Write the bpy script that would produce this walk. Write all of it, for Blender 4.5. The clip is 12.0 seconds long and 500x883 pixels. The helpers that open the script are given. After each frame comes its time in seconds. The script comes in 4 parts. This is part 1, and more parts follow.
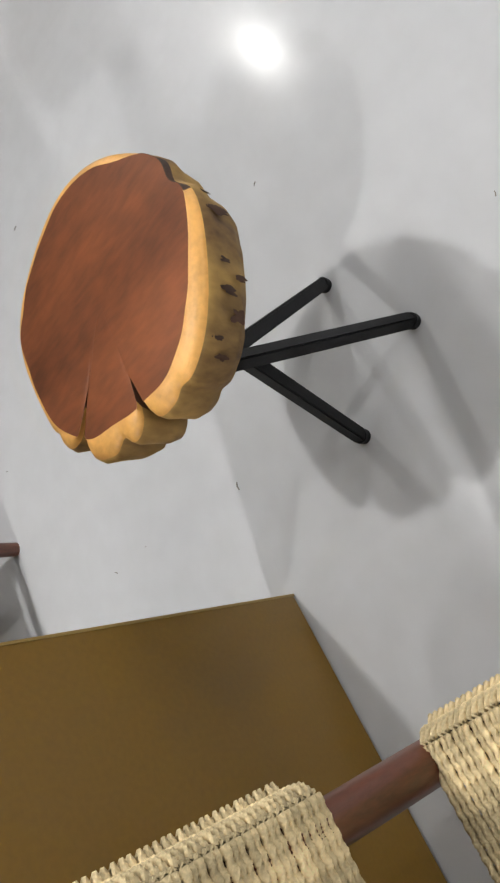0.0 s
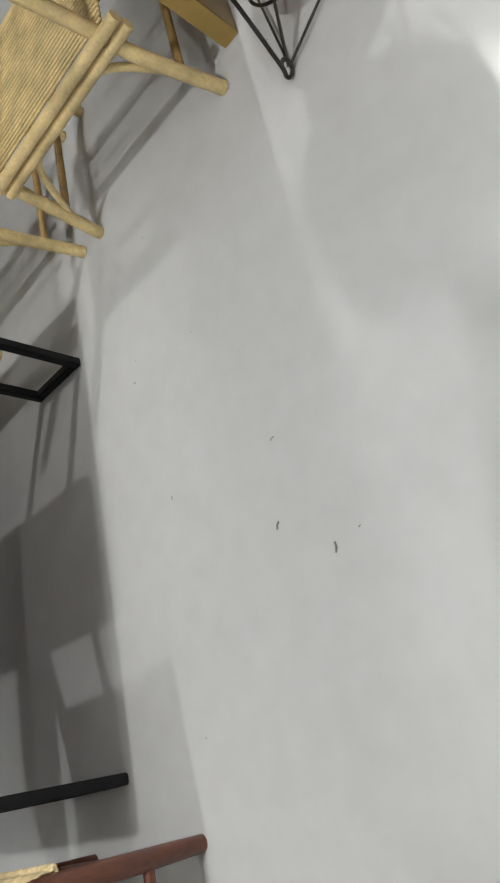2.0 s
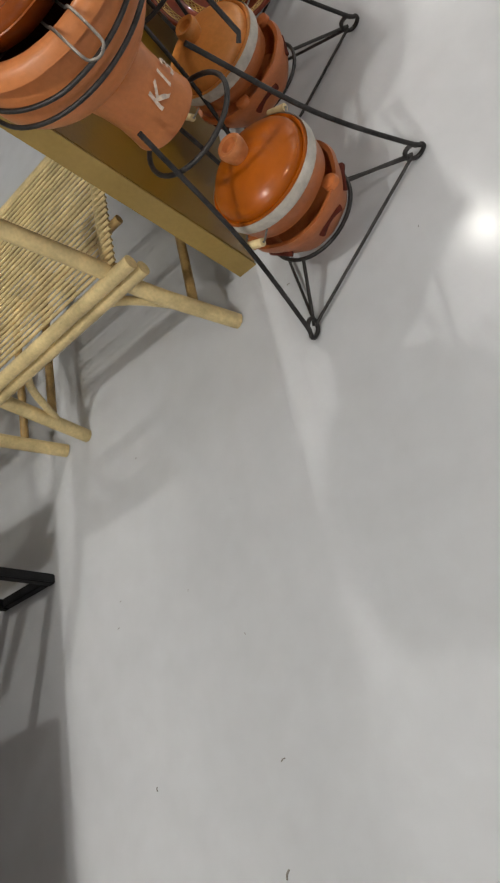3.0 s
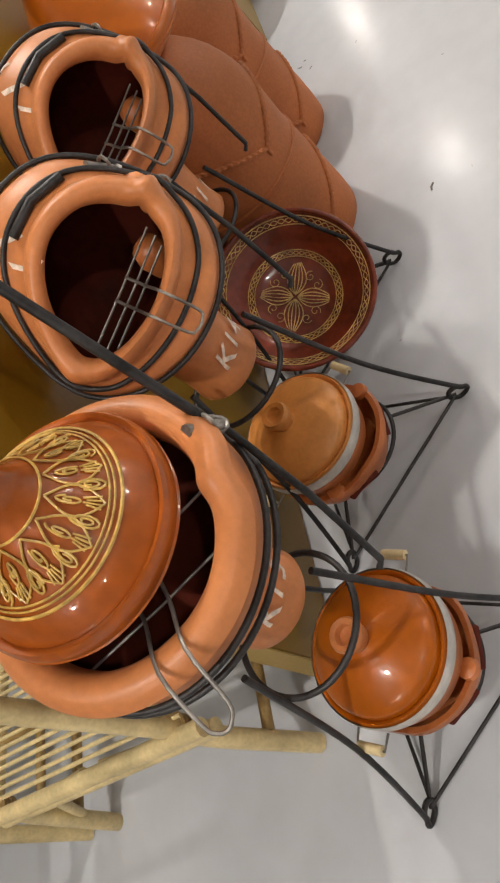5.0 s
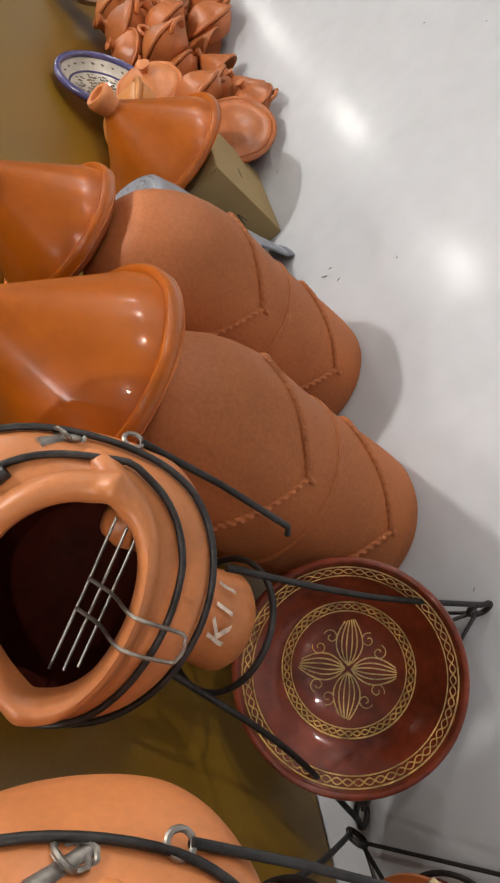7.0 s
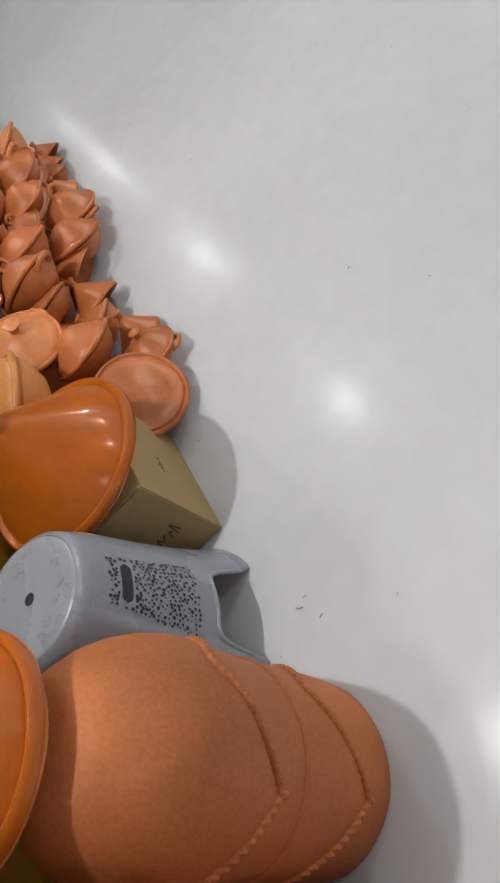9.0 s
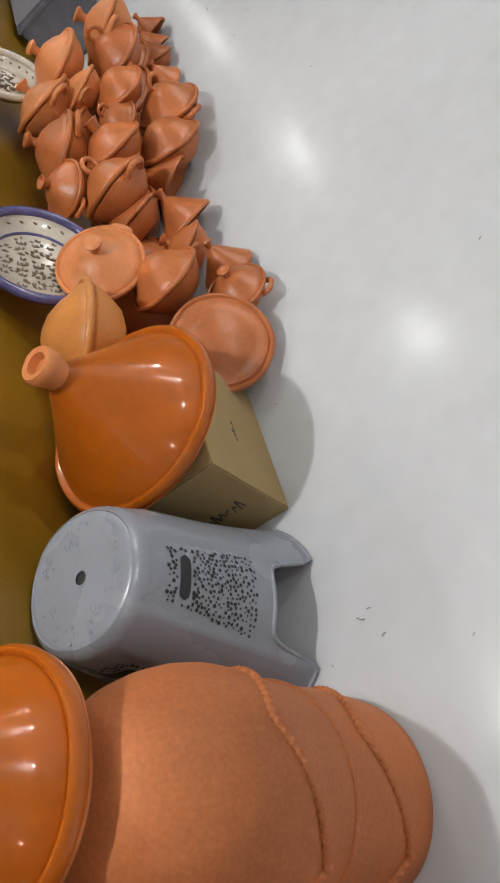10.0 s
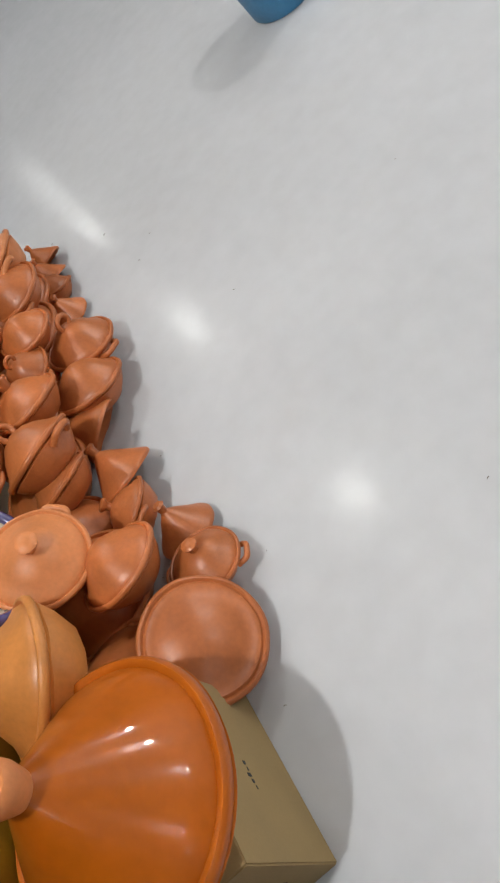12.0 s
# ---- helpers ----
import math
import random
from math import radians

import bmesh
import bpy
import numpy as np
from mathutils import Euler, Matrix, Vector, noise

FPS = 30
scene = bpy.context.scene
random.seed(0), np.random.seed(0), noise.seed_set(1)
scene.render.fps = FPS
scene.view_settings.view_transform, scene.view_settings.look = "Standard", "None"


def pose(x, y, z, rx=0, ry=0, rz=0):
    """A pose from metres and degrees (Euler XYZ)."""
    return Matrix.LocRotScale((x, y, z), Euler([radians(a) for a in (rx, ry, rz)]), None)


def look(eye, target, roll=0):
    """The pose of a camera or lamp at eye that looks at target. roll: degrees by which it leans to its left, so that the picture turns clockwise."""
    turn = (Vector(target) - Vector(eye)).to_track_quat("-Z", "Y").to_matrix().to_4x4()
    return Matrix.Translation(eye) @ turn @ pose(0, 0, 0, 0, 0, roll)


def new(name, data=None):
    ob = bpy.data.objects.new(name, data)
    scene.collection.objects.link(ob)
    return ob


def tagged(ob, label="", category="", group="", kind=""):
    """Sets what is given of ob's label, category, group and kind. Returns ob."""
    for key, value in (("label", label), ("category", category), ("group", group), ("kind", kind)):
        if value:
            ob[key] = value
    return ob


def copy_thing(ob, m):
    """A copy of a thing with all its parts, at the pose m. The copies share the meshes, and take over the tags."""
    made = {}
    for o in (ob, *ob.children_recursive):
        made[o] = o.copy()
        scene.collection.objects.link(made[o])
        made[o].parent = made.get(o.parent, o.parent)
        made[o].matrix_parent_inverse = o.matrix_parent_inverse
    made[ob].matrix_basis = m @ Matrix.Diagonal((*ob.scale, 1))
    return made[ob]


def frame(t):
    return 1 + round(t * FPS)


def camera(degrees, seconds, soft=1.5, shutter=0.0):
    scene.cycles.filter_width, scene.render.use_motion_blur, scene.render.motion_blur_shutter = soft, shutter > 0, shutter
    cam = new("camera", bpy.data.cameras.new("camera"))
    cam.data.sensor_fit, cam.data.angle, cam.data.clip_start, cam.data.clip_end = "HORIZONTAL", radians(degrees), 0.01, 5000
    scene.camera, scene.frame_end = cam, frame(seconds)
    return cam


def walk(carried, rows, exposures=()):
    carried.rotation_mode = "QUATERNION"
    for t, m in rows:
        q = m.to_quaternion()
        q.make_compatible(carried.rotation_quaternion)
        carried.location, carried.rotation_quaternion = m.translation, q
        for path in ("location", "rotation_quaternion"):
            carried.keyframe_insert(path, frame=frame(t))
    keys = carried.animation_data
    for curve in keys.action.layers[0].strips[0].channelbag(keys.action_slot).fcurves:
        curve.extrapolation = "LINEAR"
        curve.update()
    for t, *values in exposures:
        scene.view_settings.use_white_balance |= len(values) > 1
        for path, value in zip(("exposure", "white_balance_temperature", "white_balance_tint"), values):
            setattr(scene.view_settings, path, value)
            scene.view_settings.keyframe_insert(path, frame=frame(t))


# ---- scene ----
cam = camera(39.0, 12.0, soft=2.2)
PATH = [
    (0, (0.217, 0.084, 1.009), (1.052, 1.052, -0.505), -84.21),
    (0.5, (0.468, 0.034, 1.026), (1.242, 1.034, -0.500), -85.52),
    (1, (0.670, 0.035, 1.044), (1.515, 1.048, -0.436), -81.50),
    (1.5, (0.890, 0.181, 1.054), (1.784, 1.320, -0.300), -78.62),
    (2, (1.136, 0.189, 1.053), (1.940, 1.404, -0.290), -77.83),
    (2.5, (1.380, 0.133, 1.101), (2.162, 1.286, -0.308), -75.17),
    (3, (1.654, 0.174, 1.126), (2.579, 1.218, -0.283), -69.14),
    (3.2, (1.741, 0.185, 1.132), (2.716, 1.190, -0.270), -66.97),
    (4.8, (2.327, 0.125, 1.231), (3.484, 1.051, -0.113), -60.4),
    (5, (2.407, 0.152, 1.237), (3.562, 1.081, -0.107), -60.5),
    (5.5, (2.589, 0.133, 1.231), (3.684, 1.114, -0.126), -62.7),
    (6, (2.799, 0.074, 1.234), (3.994, 1.011, -0.069), -60.6),
    (6.5, (2.972, 0.063, 1.204), (4.179, 0.966, -0.11), -59.7),
    (7, (3.21, 0.114, 1.216), (4.475, 0.945, -0.091), -57.6),
    (7.5, (3.399, 0.121, 1.201), (4.677, 0.888, -0.133), -55.5),
    (7.7, (3.489, 0.103, 1.218), (4.765, 0.898, -0.102), -55.9),
    (9.3, (4.095, 0.044, 1.296), (5.412, 0.433, -0.157), -55.6),
    (9.5, (4.146, 0.044, 1.296), (5.411, 0.544, -0.17), -56.1),
    (10, (4.26, 0.034, 1.299), (5.415, 0.74, -0.173), -56.4),
    (10.5, (4.389, 0.092, 1.28), (5.549, 0.823, -0.177), -57.2),
    (11, (4.541, 0.173, 1.264), (5.766, 0.747, -0.209), -55.5),
    (11.5, (4.639, 0.112, 1.251), (5.899, 0.553, -0.239), -54.3),
    (12, (4.734, 0.047, 1.292), (6.077, 0.334, -0.161), -51.9),
]
walk(cam, [(t, look(eye, target, roll)) for t, eye, target, roll in PATH],
     exposures=[(0, -0.02, 6600, 8), (1.0, -0.04, 6700, 8), (1.5, -0.16, 6700, 5), (2.5, -0.08, 6700, 5), (3.0, -0.26, 6800, 7), (3.2, -0.26, 6850, 8), (4.8, -0.08, 6950, 10), (5.5, -0.06, 7100, 11), (6.0, 0.0, 6800, 10),
                (6.5, 0.0, 6200, 8), (7.0, 0.02, 6750, 9), (7.7, 0.02, 6850, 10), (9.3, -0.18, 6450, 6), (10.0, -0.12, 6500, 7), (10.5, -0.03, 6550, 9), (12.0, -0.12, 6480, 7)])

# ---- light: rows of ceiling spots and added fill above the shop floor, plain bounce from the room ----
world = bpy.data.worlds.new("shop_world")
scene.world = world
world.use_nodes = True
world.node_tree.nodes["Background"].inputs[0].default_value = (0.9, 0.95, 1.0, 1)
world.node_tree.nodes["Background"].inputs[1].default_value = 0.0
scene.view_settings.exposure = 0.0

CEILING = 3.25
LAMPS = [(-1.54, 1.24, 140), (1.43, 1.08, 120), (4.98, 0.915, 146), (7.68, 0.49, 64), (10.5, 0.71, 44), (13.5, 1.0, 20), (15.4, 1.2, 10)]
# y -4.2 lamps and (-1.5, -1.9): added fill with no known source
LAMPS += [(-1.5, -1.9, 34), (1.30, -1.75, 52), (4.5, -4.2, 140), (7.7, -4.2, 205), (10.5, -4.2, 170)]
for lx, ly, power in LAMPS:
    lamp = bpy.data.lights.new("spot_bulb", "POINT")
    lamp.energy, lamp.shadow_soft_size, lamp.color = power, 0.055, (1.0, 0.985, 0.965)
    new("spot_bulb", lamp).location = (lx, ly, CEILING - 0.17)


# ---- materials ----
def material(name, base, rough=0.6, vary=0.12, scale=6.0, fine=60.0, bump=0.15, metal=0.0, coat=0.0,
             coat_rough=0.05, stretch=(1, 1, 1), tint=None, island=0.0, gloss=0.5, rings=0.0):
    """Two scales of noise on colour and relief; stretch lengthens the grain."""
    m = bpy.data.materials.new(name)
    m.use_nodes = True
    nodes, links = m.node_tree.nodes, m.node_tree.links
    shader = nodes["Principled BSDF"]
    shader.inputs["Specular IOR Level"].default_value = gloss
    coords, mapping = nodes.new("ShaderNodeTexCoord"), nodes.new("ShaderNodeMapping")
    mapping.inputs["Scale"].default_value = stretch
    links.new(coords.outputs["Object"], mapping.inputs["Vector"])
    big, small = nodes.new("ShaderNodeTexNoise"), nodes.new("ShaderNodeTexNoise")
    for node, size, detail in ((big, scale, 4.0), (small, fine, 3.0)):
        node.inputs["Scale"].default_value, node.inputs["Detail"].default_value = size, detail
        links.new(mapping.outputs["Vector"], node.inputs["Vector"])
    mixed = nodes.new("ShaderNodeMath")
    mixed.operation = "MULTIPLY_ADD"
    links.new(small.outputs["Fac"], mixed.inputs[0])
    mixed.inputs[1].default_value = 0.4
    links.new(big.outputs["Fac"], mixed.inputs[2])
    ramp = nodes.new("ShaderNodeValToRGB")
    low = tint or tuple(c * (1 - 2.2 * vary) for c in base)
    high = tuple(min(1.0, c * (1 + 1.6 * vary)) for c in base)
    ramp.color_ramp.elements[0].position, ramp.color_ramp.elements[1].position = 0.45, 0.95
    ramp.color_ramp.elements[0].color, ramp.color_ramp.elements[1].color = (*low, 1), (*high, 1)
    if rings:
        wave, blend = nodes.new("ShaderNodeTexWave"), nodes.new("ShaderNodeMath")
        wave.wave_type, wave.rings_direction = "RINGS", "Z"
        for key, value in (("Scale", rings), ("Distortion", 4.0), ("Detail", 3.0), ("Detail Scale", 1.2)):
            wave.inputs[key].default_value = value
        links.new(coords.outputs["Object"], wave.inputs["Vector"])
        blend.operation, blend.inputs[1].default_value = "MULTIPLY_ADD", 0.045
        links.new(wave.outputs["Fac"], blend.inputs[0])
        links.new(mixed.outputs[0], blend.inputs[2])
        links.new(blend.outputs[0], ramp.inputs["Fac"])
    else:
        links.new(mixed.outputs[0], ramp.inputs["Fac"])
    colour = ramp.outputs["Color"]
    if island:
        info, shift = nodes.new("ShaderNodeObjectInfo"), nodes.new("ShaderNodeHueSaturation")
        span = nodes.new("ShaderNodeMapRange")
        span.inputs["To Min"].default_value, span.inputs["To Max"].default_value = 1 - island, 1 + island
        links.new(info.outputs["Random"], span.inputs["Value"])
        links.new(span.outputs["Result"], shift.inputs["Value"])
        links.new(colour, shift.inputs["Color"])
        colour = shift.outputs["Color"]
    links.new(colour, shader.inputs["Base Color"])
    rough_span = nodes.new("ShaderNodeMapRange")
    rough_span.inputs["To Min"].default_value, rough_span.inputs["To Max"].default_value = rough * 0.8, min(1.0, rough * 1.2)
    links.new(big.outputs["Fac"], rough_span.inputs["Value"])
    links.new(rough_span.outputs["Result"], shader.inputs["Roughness"])
    shader.inputs["Metallic"].default_value = metal
    shader.inputs["Coat Weight"].default_value, shader.inputs["Coat Roughness"].default_value = coat, coat_rough
    relief = nodes.new("ShaderNodeBump")
    relief.inputs["Strength"].default_value, relief.inputs["Distance"].default_value = bump, 0.004
    links.new(mixed.outputs[0], relief.inputs["Height"])
    links.new(relief.outputs["Normal"], shader.inputs["Normal"])
    return m


FLOOR = material("polished_floor", (0.535, 0.547, 0.570), 0.175, 0.045, 0.9, 14, 0.004, gloss=0.085)
PLASTER = material("grey_plaster", (0.36, 0.36, 0.36), 0.8, 0.04, 1.0, 40, 0.1)
PANEL = material("brown_panel", (0.235, 0.126, 0.008), 0.32, 0.08, 1.2, 120, 0.02)
PANEL_EDGE = material("panel_edge", (0.36, 0.24, 0.07), 0.5, 0.08, 4, 90, 0.05)
CLAY = material("terracotta", (0.48, 0.142, 0.040), 0.38, 0.11, 9, 110, 0.10, island=0.14, gloss=0.5)
CLAY_MATT = material("matt_terracotta", (0.46, 0.145, 0.047), 0.62, 0.15, 2.6, 150, 0.05, gloss=0.3)
CLAY_PALE = material("pale_terracotta", (0.59, 0.207, 0.070), 0.42, 0.09, 9, 110, 0.10, island=0.1, gloss=0.45)
OCHRE = material("ochre_terracotta", (0.61, 0.235, 0.055), 0.40, 0.10, 9, 110, 0.08, island=0.08, gloss=0.5)
# clay darkened for recesses: pot insides, and the shade of brazier vents
CLAY_DARK = material("recess_dark_clay", (0.11, 0.017, 0.008), 0.75, 0.2, 9, 60, 0.15, gloss=0.2)
GLAZE = material("orange_glaze", (0.40, 0.092, 0.003), 0.4, 0.08, 7, 50, 0.03, coat=0.6, coat_rough=0.015, gloss=0.2)
GLAZE_RED = material("red_brown_glaze", (0.37, 0.082, 0.008), 0.4, 0.15, 8, 60, 0.03, coat=0.8, coat_rough=0.03, gloss=0.2)
GLAZE_DARK = material("dark_brown_glaze", (0.19, 0.031, 0.012), 0.4, 0.25, 12, 60, 0.03, coat=0.8, coat_rough=0.035, gloss=0.2)
SLIP = material("yellow_slip", (0.62, 0.38, 0.09), 0.35, 0.2, 60, 200, 0.1, coat=0.5)
SLIP_DULL = material("dull_slip", (0.66, 0.42, 0.13), 0.35, 0.3, 40, 200, 0.1, coat=0.6)
CHALK = material("white_writing", (0.75, 0.62, 0.52), 0.7, 0.2, 90, 300, 0.1)
IRON = material("black_iron", (0.045, 0.042, 0.042), 0.48, 0.3, 20, 150, 0.25, metal=0.6)
WIRE = material("steel_wire", (0.34, 0.31, 0.28), 0.46, 0.2, 30, 200, 0.1, metal=0.9)
BLACK = material("black_paint", (0.010, 0.010, 0.012), 0.55, 0.2, 20, 150, 0.1, gloss=0.25)
HEART = material("heartwood", (0.185, 0.052, 0.014), 0.36, 0.24, 3.2, 40, 0.02, coat=0.6, coat_rough=0.18, stretch=(2.6, 0.8, 1), rings=6.0, gloss=0.4)
SAP = material("sapwood", (0.70, 0.365, 0.095), 0.42, 0.15, 12, 110, 0.06)
BARK = material("bark_side", (0.40, 0.25, 0.075), 0.75, 0.38, 16, 60, 0.5, stretch=(1, 1, 0.4), tint=(0.10, 0.045, 0.02))
BARK_DARK = material("dark_bark_and_cracks", (0.075, 0.032, 0.016), 0.7, 0.35, 20, 70, 0.5, stretch=(1, 1, 0.4))
RED_WOOD = material("red_stained_wood", (0.125, 0.034, 0.014), 0.35, 0.25, 10, 90, 0.08, coat=0.3, stretch=(3, 3, 0.6))
STRAW = material("straw_rope", (0.72, 0.58, 0.34), 0.8, 0.24, 30, 260, 0.8, stretch=(1, 1, 1), island=0.18)
RATTAN = material("rattan_cane", (0.68, 0.53, 0.27), 0.45, 0.15, 14, 120, 0.15, stretch=(1, 1, 1))
RATTAN_DARK = material("tanned_cane", (0.42, 0.27, 0.10), 0.5, 0.2, 14, 120, 0.15)
BEECH = material("pale_wood", (0.74, 0.58, 0.32), 0.5, 0.1, 20, 150, 0.08)
PLASTIC = material("grey_plastic", (0.25, 0.265, 0.305), 0.27, 0.04, 5, 200, 0.04)
# dark plastic that paints the shade inside the stool's holes
PLASTIC_DARK = material("hole_shade_plastic", (0.016, 0.017, 0.020), 0.6, 0.1, 5, 100, 0.05)
CARD = material("cardboard", (0.33, 0.225, 0.095), 0.75, 0.06, 4, 140, 0.06, stretch=(1, 1, 2))
INK = material("black_ink", (0.02, 0.02, 0.02), 0.6, 0.1, 30, 100, 0.05)
CREAM = material("cream_glaze", (0.52, 0.46, 0.38), 0.25, 0.1, 12, 80, 0.03, coat=0.8)
BLUE = material("violet_blue_glaze", (0.075, 0.065, 0.19), 0.25, 0.2, 14, 80, 0.03, coat=0.8)
OLIVE = material("olive_motif", (0.13, 0.085, 0.05), 0.35, 0.3, 60, 100, 0.03, coat=0.6)
CRATE = material("slate_grey_plastic", (0.150, 0.150, 0.180), 0.4, 0.15, 8, 100, 0.06)
BLUE_PLASTIC = material("blue_plastic", (0.05, 0.22, 0.42), 0.4, 0.1, 6, 80, 0.04)
GREY_RIM = material("pale_grey_rim", (0.50, 0.46, 0.41), 0.4, 0.15, 20, 120, 0.1)
DUST = material("dust_speck", (0.22, 0.20, 0.18), 0.9, 0.3, 40, 100, 0.1)
LAMP_BODY = material("white_lamp_body", (0.75, 0.75, 0.75), 0.4, 0.03, 5, 50, 0.02)
GLOW = bpy.data.materials.new("lamp_glow")
GLOW.use_nodes = True
GLOW.node_tree.nodes["Principled BSDF"].inputs["Emission Color"].default_value = (1.0, 0.95, 0.87, 1)
GLOW.node_tree.nodes["Principled BSDF"].inputs["Emission Strength"].default_value = 40.0


# ---- mesh helpers ----
def part(name, bm, mat, parent=None, label="", smooth=True):
    """Links a bmesh as one mesh object, under a thing or part when given."""
    mesh = bpy.data.meshes.new(name)
    bmesh.ops.recalc_face_normals(bm, faces=bm.faces)
    bm.to_mesh(mesh)
    bm.free()
    for m in (mat if isinstance(mat, (list, tuple)) else [mat]):
        mesh.materials.append(m)
    for p in mesh.polygons:
        p.use_smooth = smooth
    if smooth:
        mesh.set_sharp_from_angle(angle=radians(52))
    ob = new(name, mesh)
    ob.parent = parent
    if label:
        tagged(ob, label)
    return ob


def thing(name, m, label, category, group=""):
    ob = new(name)
    ob.empty_display_size = 0.05
    ob.matrix_world = m
    return tagged(ob, label, category, group)


def box(bm, x0, x1, y0, y1, z0, z1, bevel=0.0, m=None):
    made = bmesh.ops.create_cube(bm, size=1.0)["verts"]
    bmesh.ops.scale(bm, vec=(x1 - x0, y1 - y0, z1 - z0), verts=made)
    bmesh.ops.translate(bm, vec=((x0 + x1) / 2, (y0 + y1) / 2, (z0 + z1) / 2), verts=made)
    if bevel:
        edges = list({e for v in made for e in v.link_edges})
        made = list({v for f in bmesh.ops.bevel(bm, geom=edges, offset=bevel, segments=2, affect="EDGES")["faces"] for v in f.verts} | {v for v in made if v.is_valid})
    if m is not None:
        bmesh.ops.transform(bm, matrix=m, verts=made)
    return bm


def lathe(profile, segs=48, wobble=0.0, seed=0.0, bm=None, m=None, oval=1.0, index=0):
    """Turns a profile of (radius, height) into a vessel wall; a little wobble makes it hand-thrown."""
    bm = bm or bmesh.new()
    rows = []
    for r, z in profile:
        row = []
        for k in range(segs):
            a = 2 * math.pi * k / segs
            d = 1 + wobble * noise.noise((1.7 * math.cos(a) + seed, 1.7 * math.sin(a) + seed, z * 9))
            p = Vector((r * d * math.cos(a), r * d * math.sin(a) * oval, z + wobble * 1.1 * r * noise.noise((math.cos(a) * 2, math.sin(a) * 2, seed + 5))))
            row.append(bm.verts.new(m @ p if m else p))
        rows.append(row)
    for a, b in zip(rows, rows[1:]):
        for k in range(segs):
            bm.faces.new((a[k], a[(k + 1) % segs], b[(k + 1) % segs], b[k])).material_index = index
    for row, r in ((rows[0], profile[0][0]), (rows[-1], profile[-1][0])):
        if r < 0.012:
            bm.faces.new(row).material_index = index
    return bm


def tube(points, r, sides=8, bm=None, closed=False, taper=None, m=None):
    """A bent bar along the points."""
    bm = bm or bmesh.new()
    pts = [Vector(p) for p in points]
    n, rings, up = len(pts), [], None
    for i, p in enumerate(pts):
        before = pts[i - 1] if i or closed else p
        after = pts[(i + 1) % n] if i < n - 1 or closed else p
        d = (after - before).normalized()
        if up is None:
            up = d.orthogonal().normalized()
        up = (up - d * up.dot(d)).normalized()
        side = d.cross(up)
        rr = r * (taper(i / max(1, n - 1)) if taper else 1)
        ring = []
        for k in range(sides):
            a = 2 * math.pi * k / sides
            q = p + up * (rr * math.cos(a)) + side * (rr * math.sin(a))
            ring.append(bm.verts.new(m @ q if m else q))
        rings.append(ring)
    pairs = list(zip(rings, rings[1:])) + ([(rings[-1], rings[0])] if closed else [])
    for a, b in pairs:
        for k in range(sides):
            bm.faces.new((a[k], a[(k + 1) % sides], b[(k + 1) % sides], b[k]))
    if not closed:
        bm.faces.new(rings[0])
        bm.faces.new(rings[-1])
    return bm


def bar(a, b, w, d=None, bm=None, turn=0.0):
    """A square bar from a to b with softened edges."""
    bm = bm or bmesh.new()
    a, b = Vector(a), Vector(b)
    m = look(a, b) @ pose(0, 0, 0, 0, 0, turn)
    d = d or w
    return box(bm, -w / 2, w / 2, -d / 2, d / 2, -(b - a).length, 0, min(w, d) * 0.12, m)


def curve_points(*knots, steps=8):
    """A smooth line through the knots."""
    k = [Vector(p) for p in knots]
    k = [k[0] * 2 - k[1]] + k + [k[-1] * 2 - k[-2]]
    out = []
    for p0, p1, p2, p3 in zip(k, k[1:], k[2:], k[3:]):
        for s in range(steps):
            t = s / steps
            out.append(0.5 * (2 * p1 + (p2 - p0) * t + (2 * p0 - 5 * p1 + 4 * p2 - p3) * t * t + (3 * p1 - p0 - 3 * p2 + p3) * t ** 3))
    return out + [k[-2]]


def ring_points(r, z, n=48, c=(0, 0), oval=1.0):
    return [(c[0] + r * math.cos(2 * math.pi * i / n), c[1] + r * oval * math.sin(2 * math.pi * i / n), z) for i in range(n)]


def lettering(text, height, mat, parent, wrap):
    """Hand-brushed letters laid on a round wall by the function wrap(u, v), one part each."""
    for i, char in enumerate(text):
        font = bpy.data.curves.new("letter", "FONT")
        font.body, font.size, font.align_x, font.align_y = char, height, "CENTER", "CENTER"
        font.resolution_u, font.offset = 2, height * 0.012
        ob = bpy.data.objects.new("letter", font)
        mesh = bpy.data.meshes.new_from_object(ob)
        bpy.data.objects.remove(ob)
        bm = bmesh.new()
        bm.from_mesh(mesh)
        bmesh.ops.triangulate(bm, faces=bm.faces)
        for _ in range(2):
            long = [e for e in bm.edges if e.calc_length() > height * 0.2]
            if long:
                bmesh.ops.subdivide_edges(bm, edges=long, cuts=1)
        for v in bm.verts:
            u, w = v.co.x, v.co.y
            shake = 0.05 * height * noise.noise((u * 60, w * 60, i))
            v.co = wrap(u + 0.18 * w + (i - (len(text) - 1) / 2) * height * 0.58 + shake, w * (1 - 0.08 * i) + shake + 0.06 * height * math.sin(i * 2))
        part("letter", bm, mat, parent, "white brushed letter")


# ---- the room ----
WALL_TURN = 2.2


def partition_y(x):
    return 0.775 + math.tan(radians(WALL_TURN)) * x


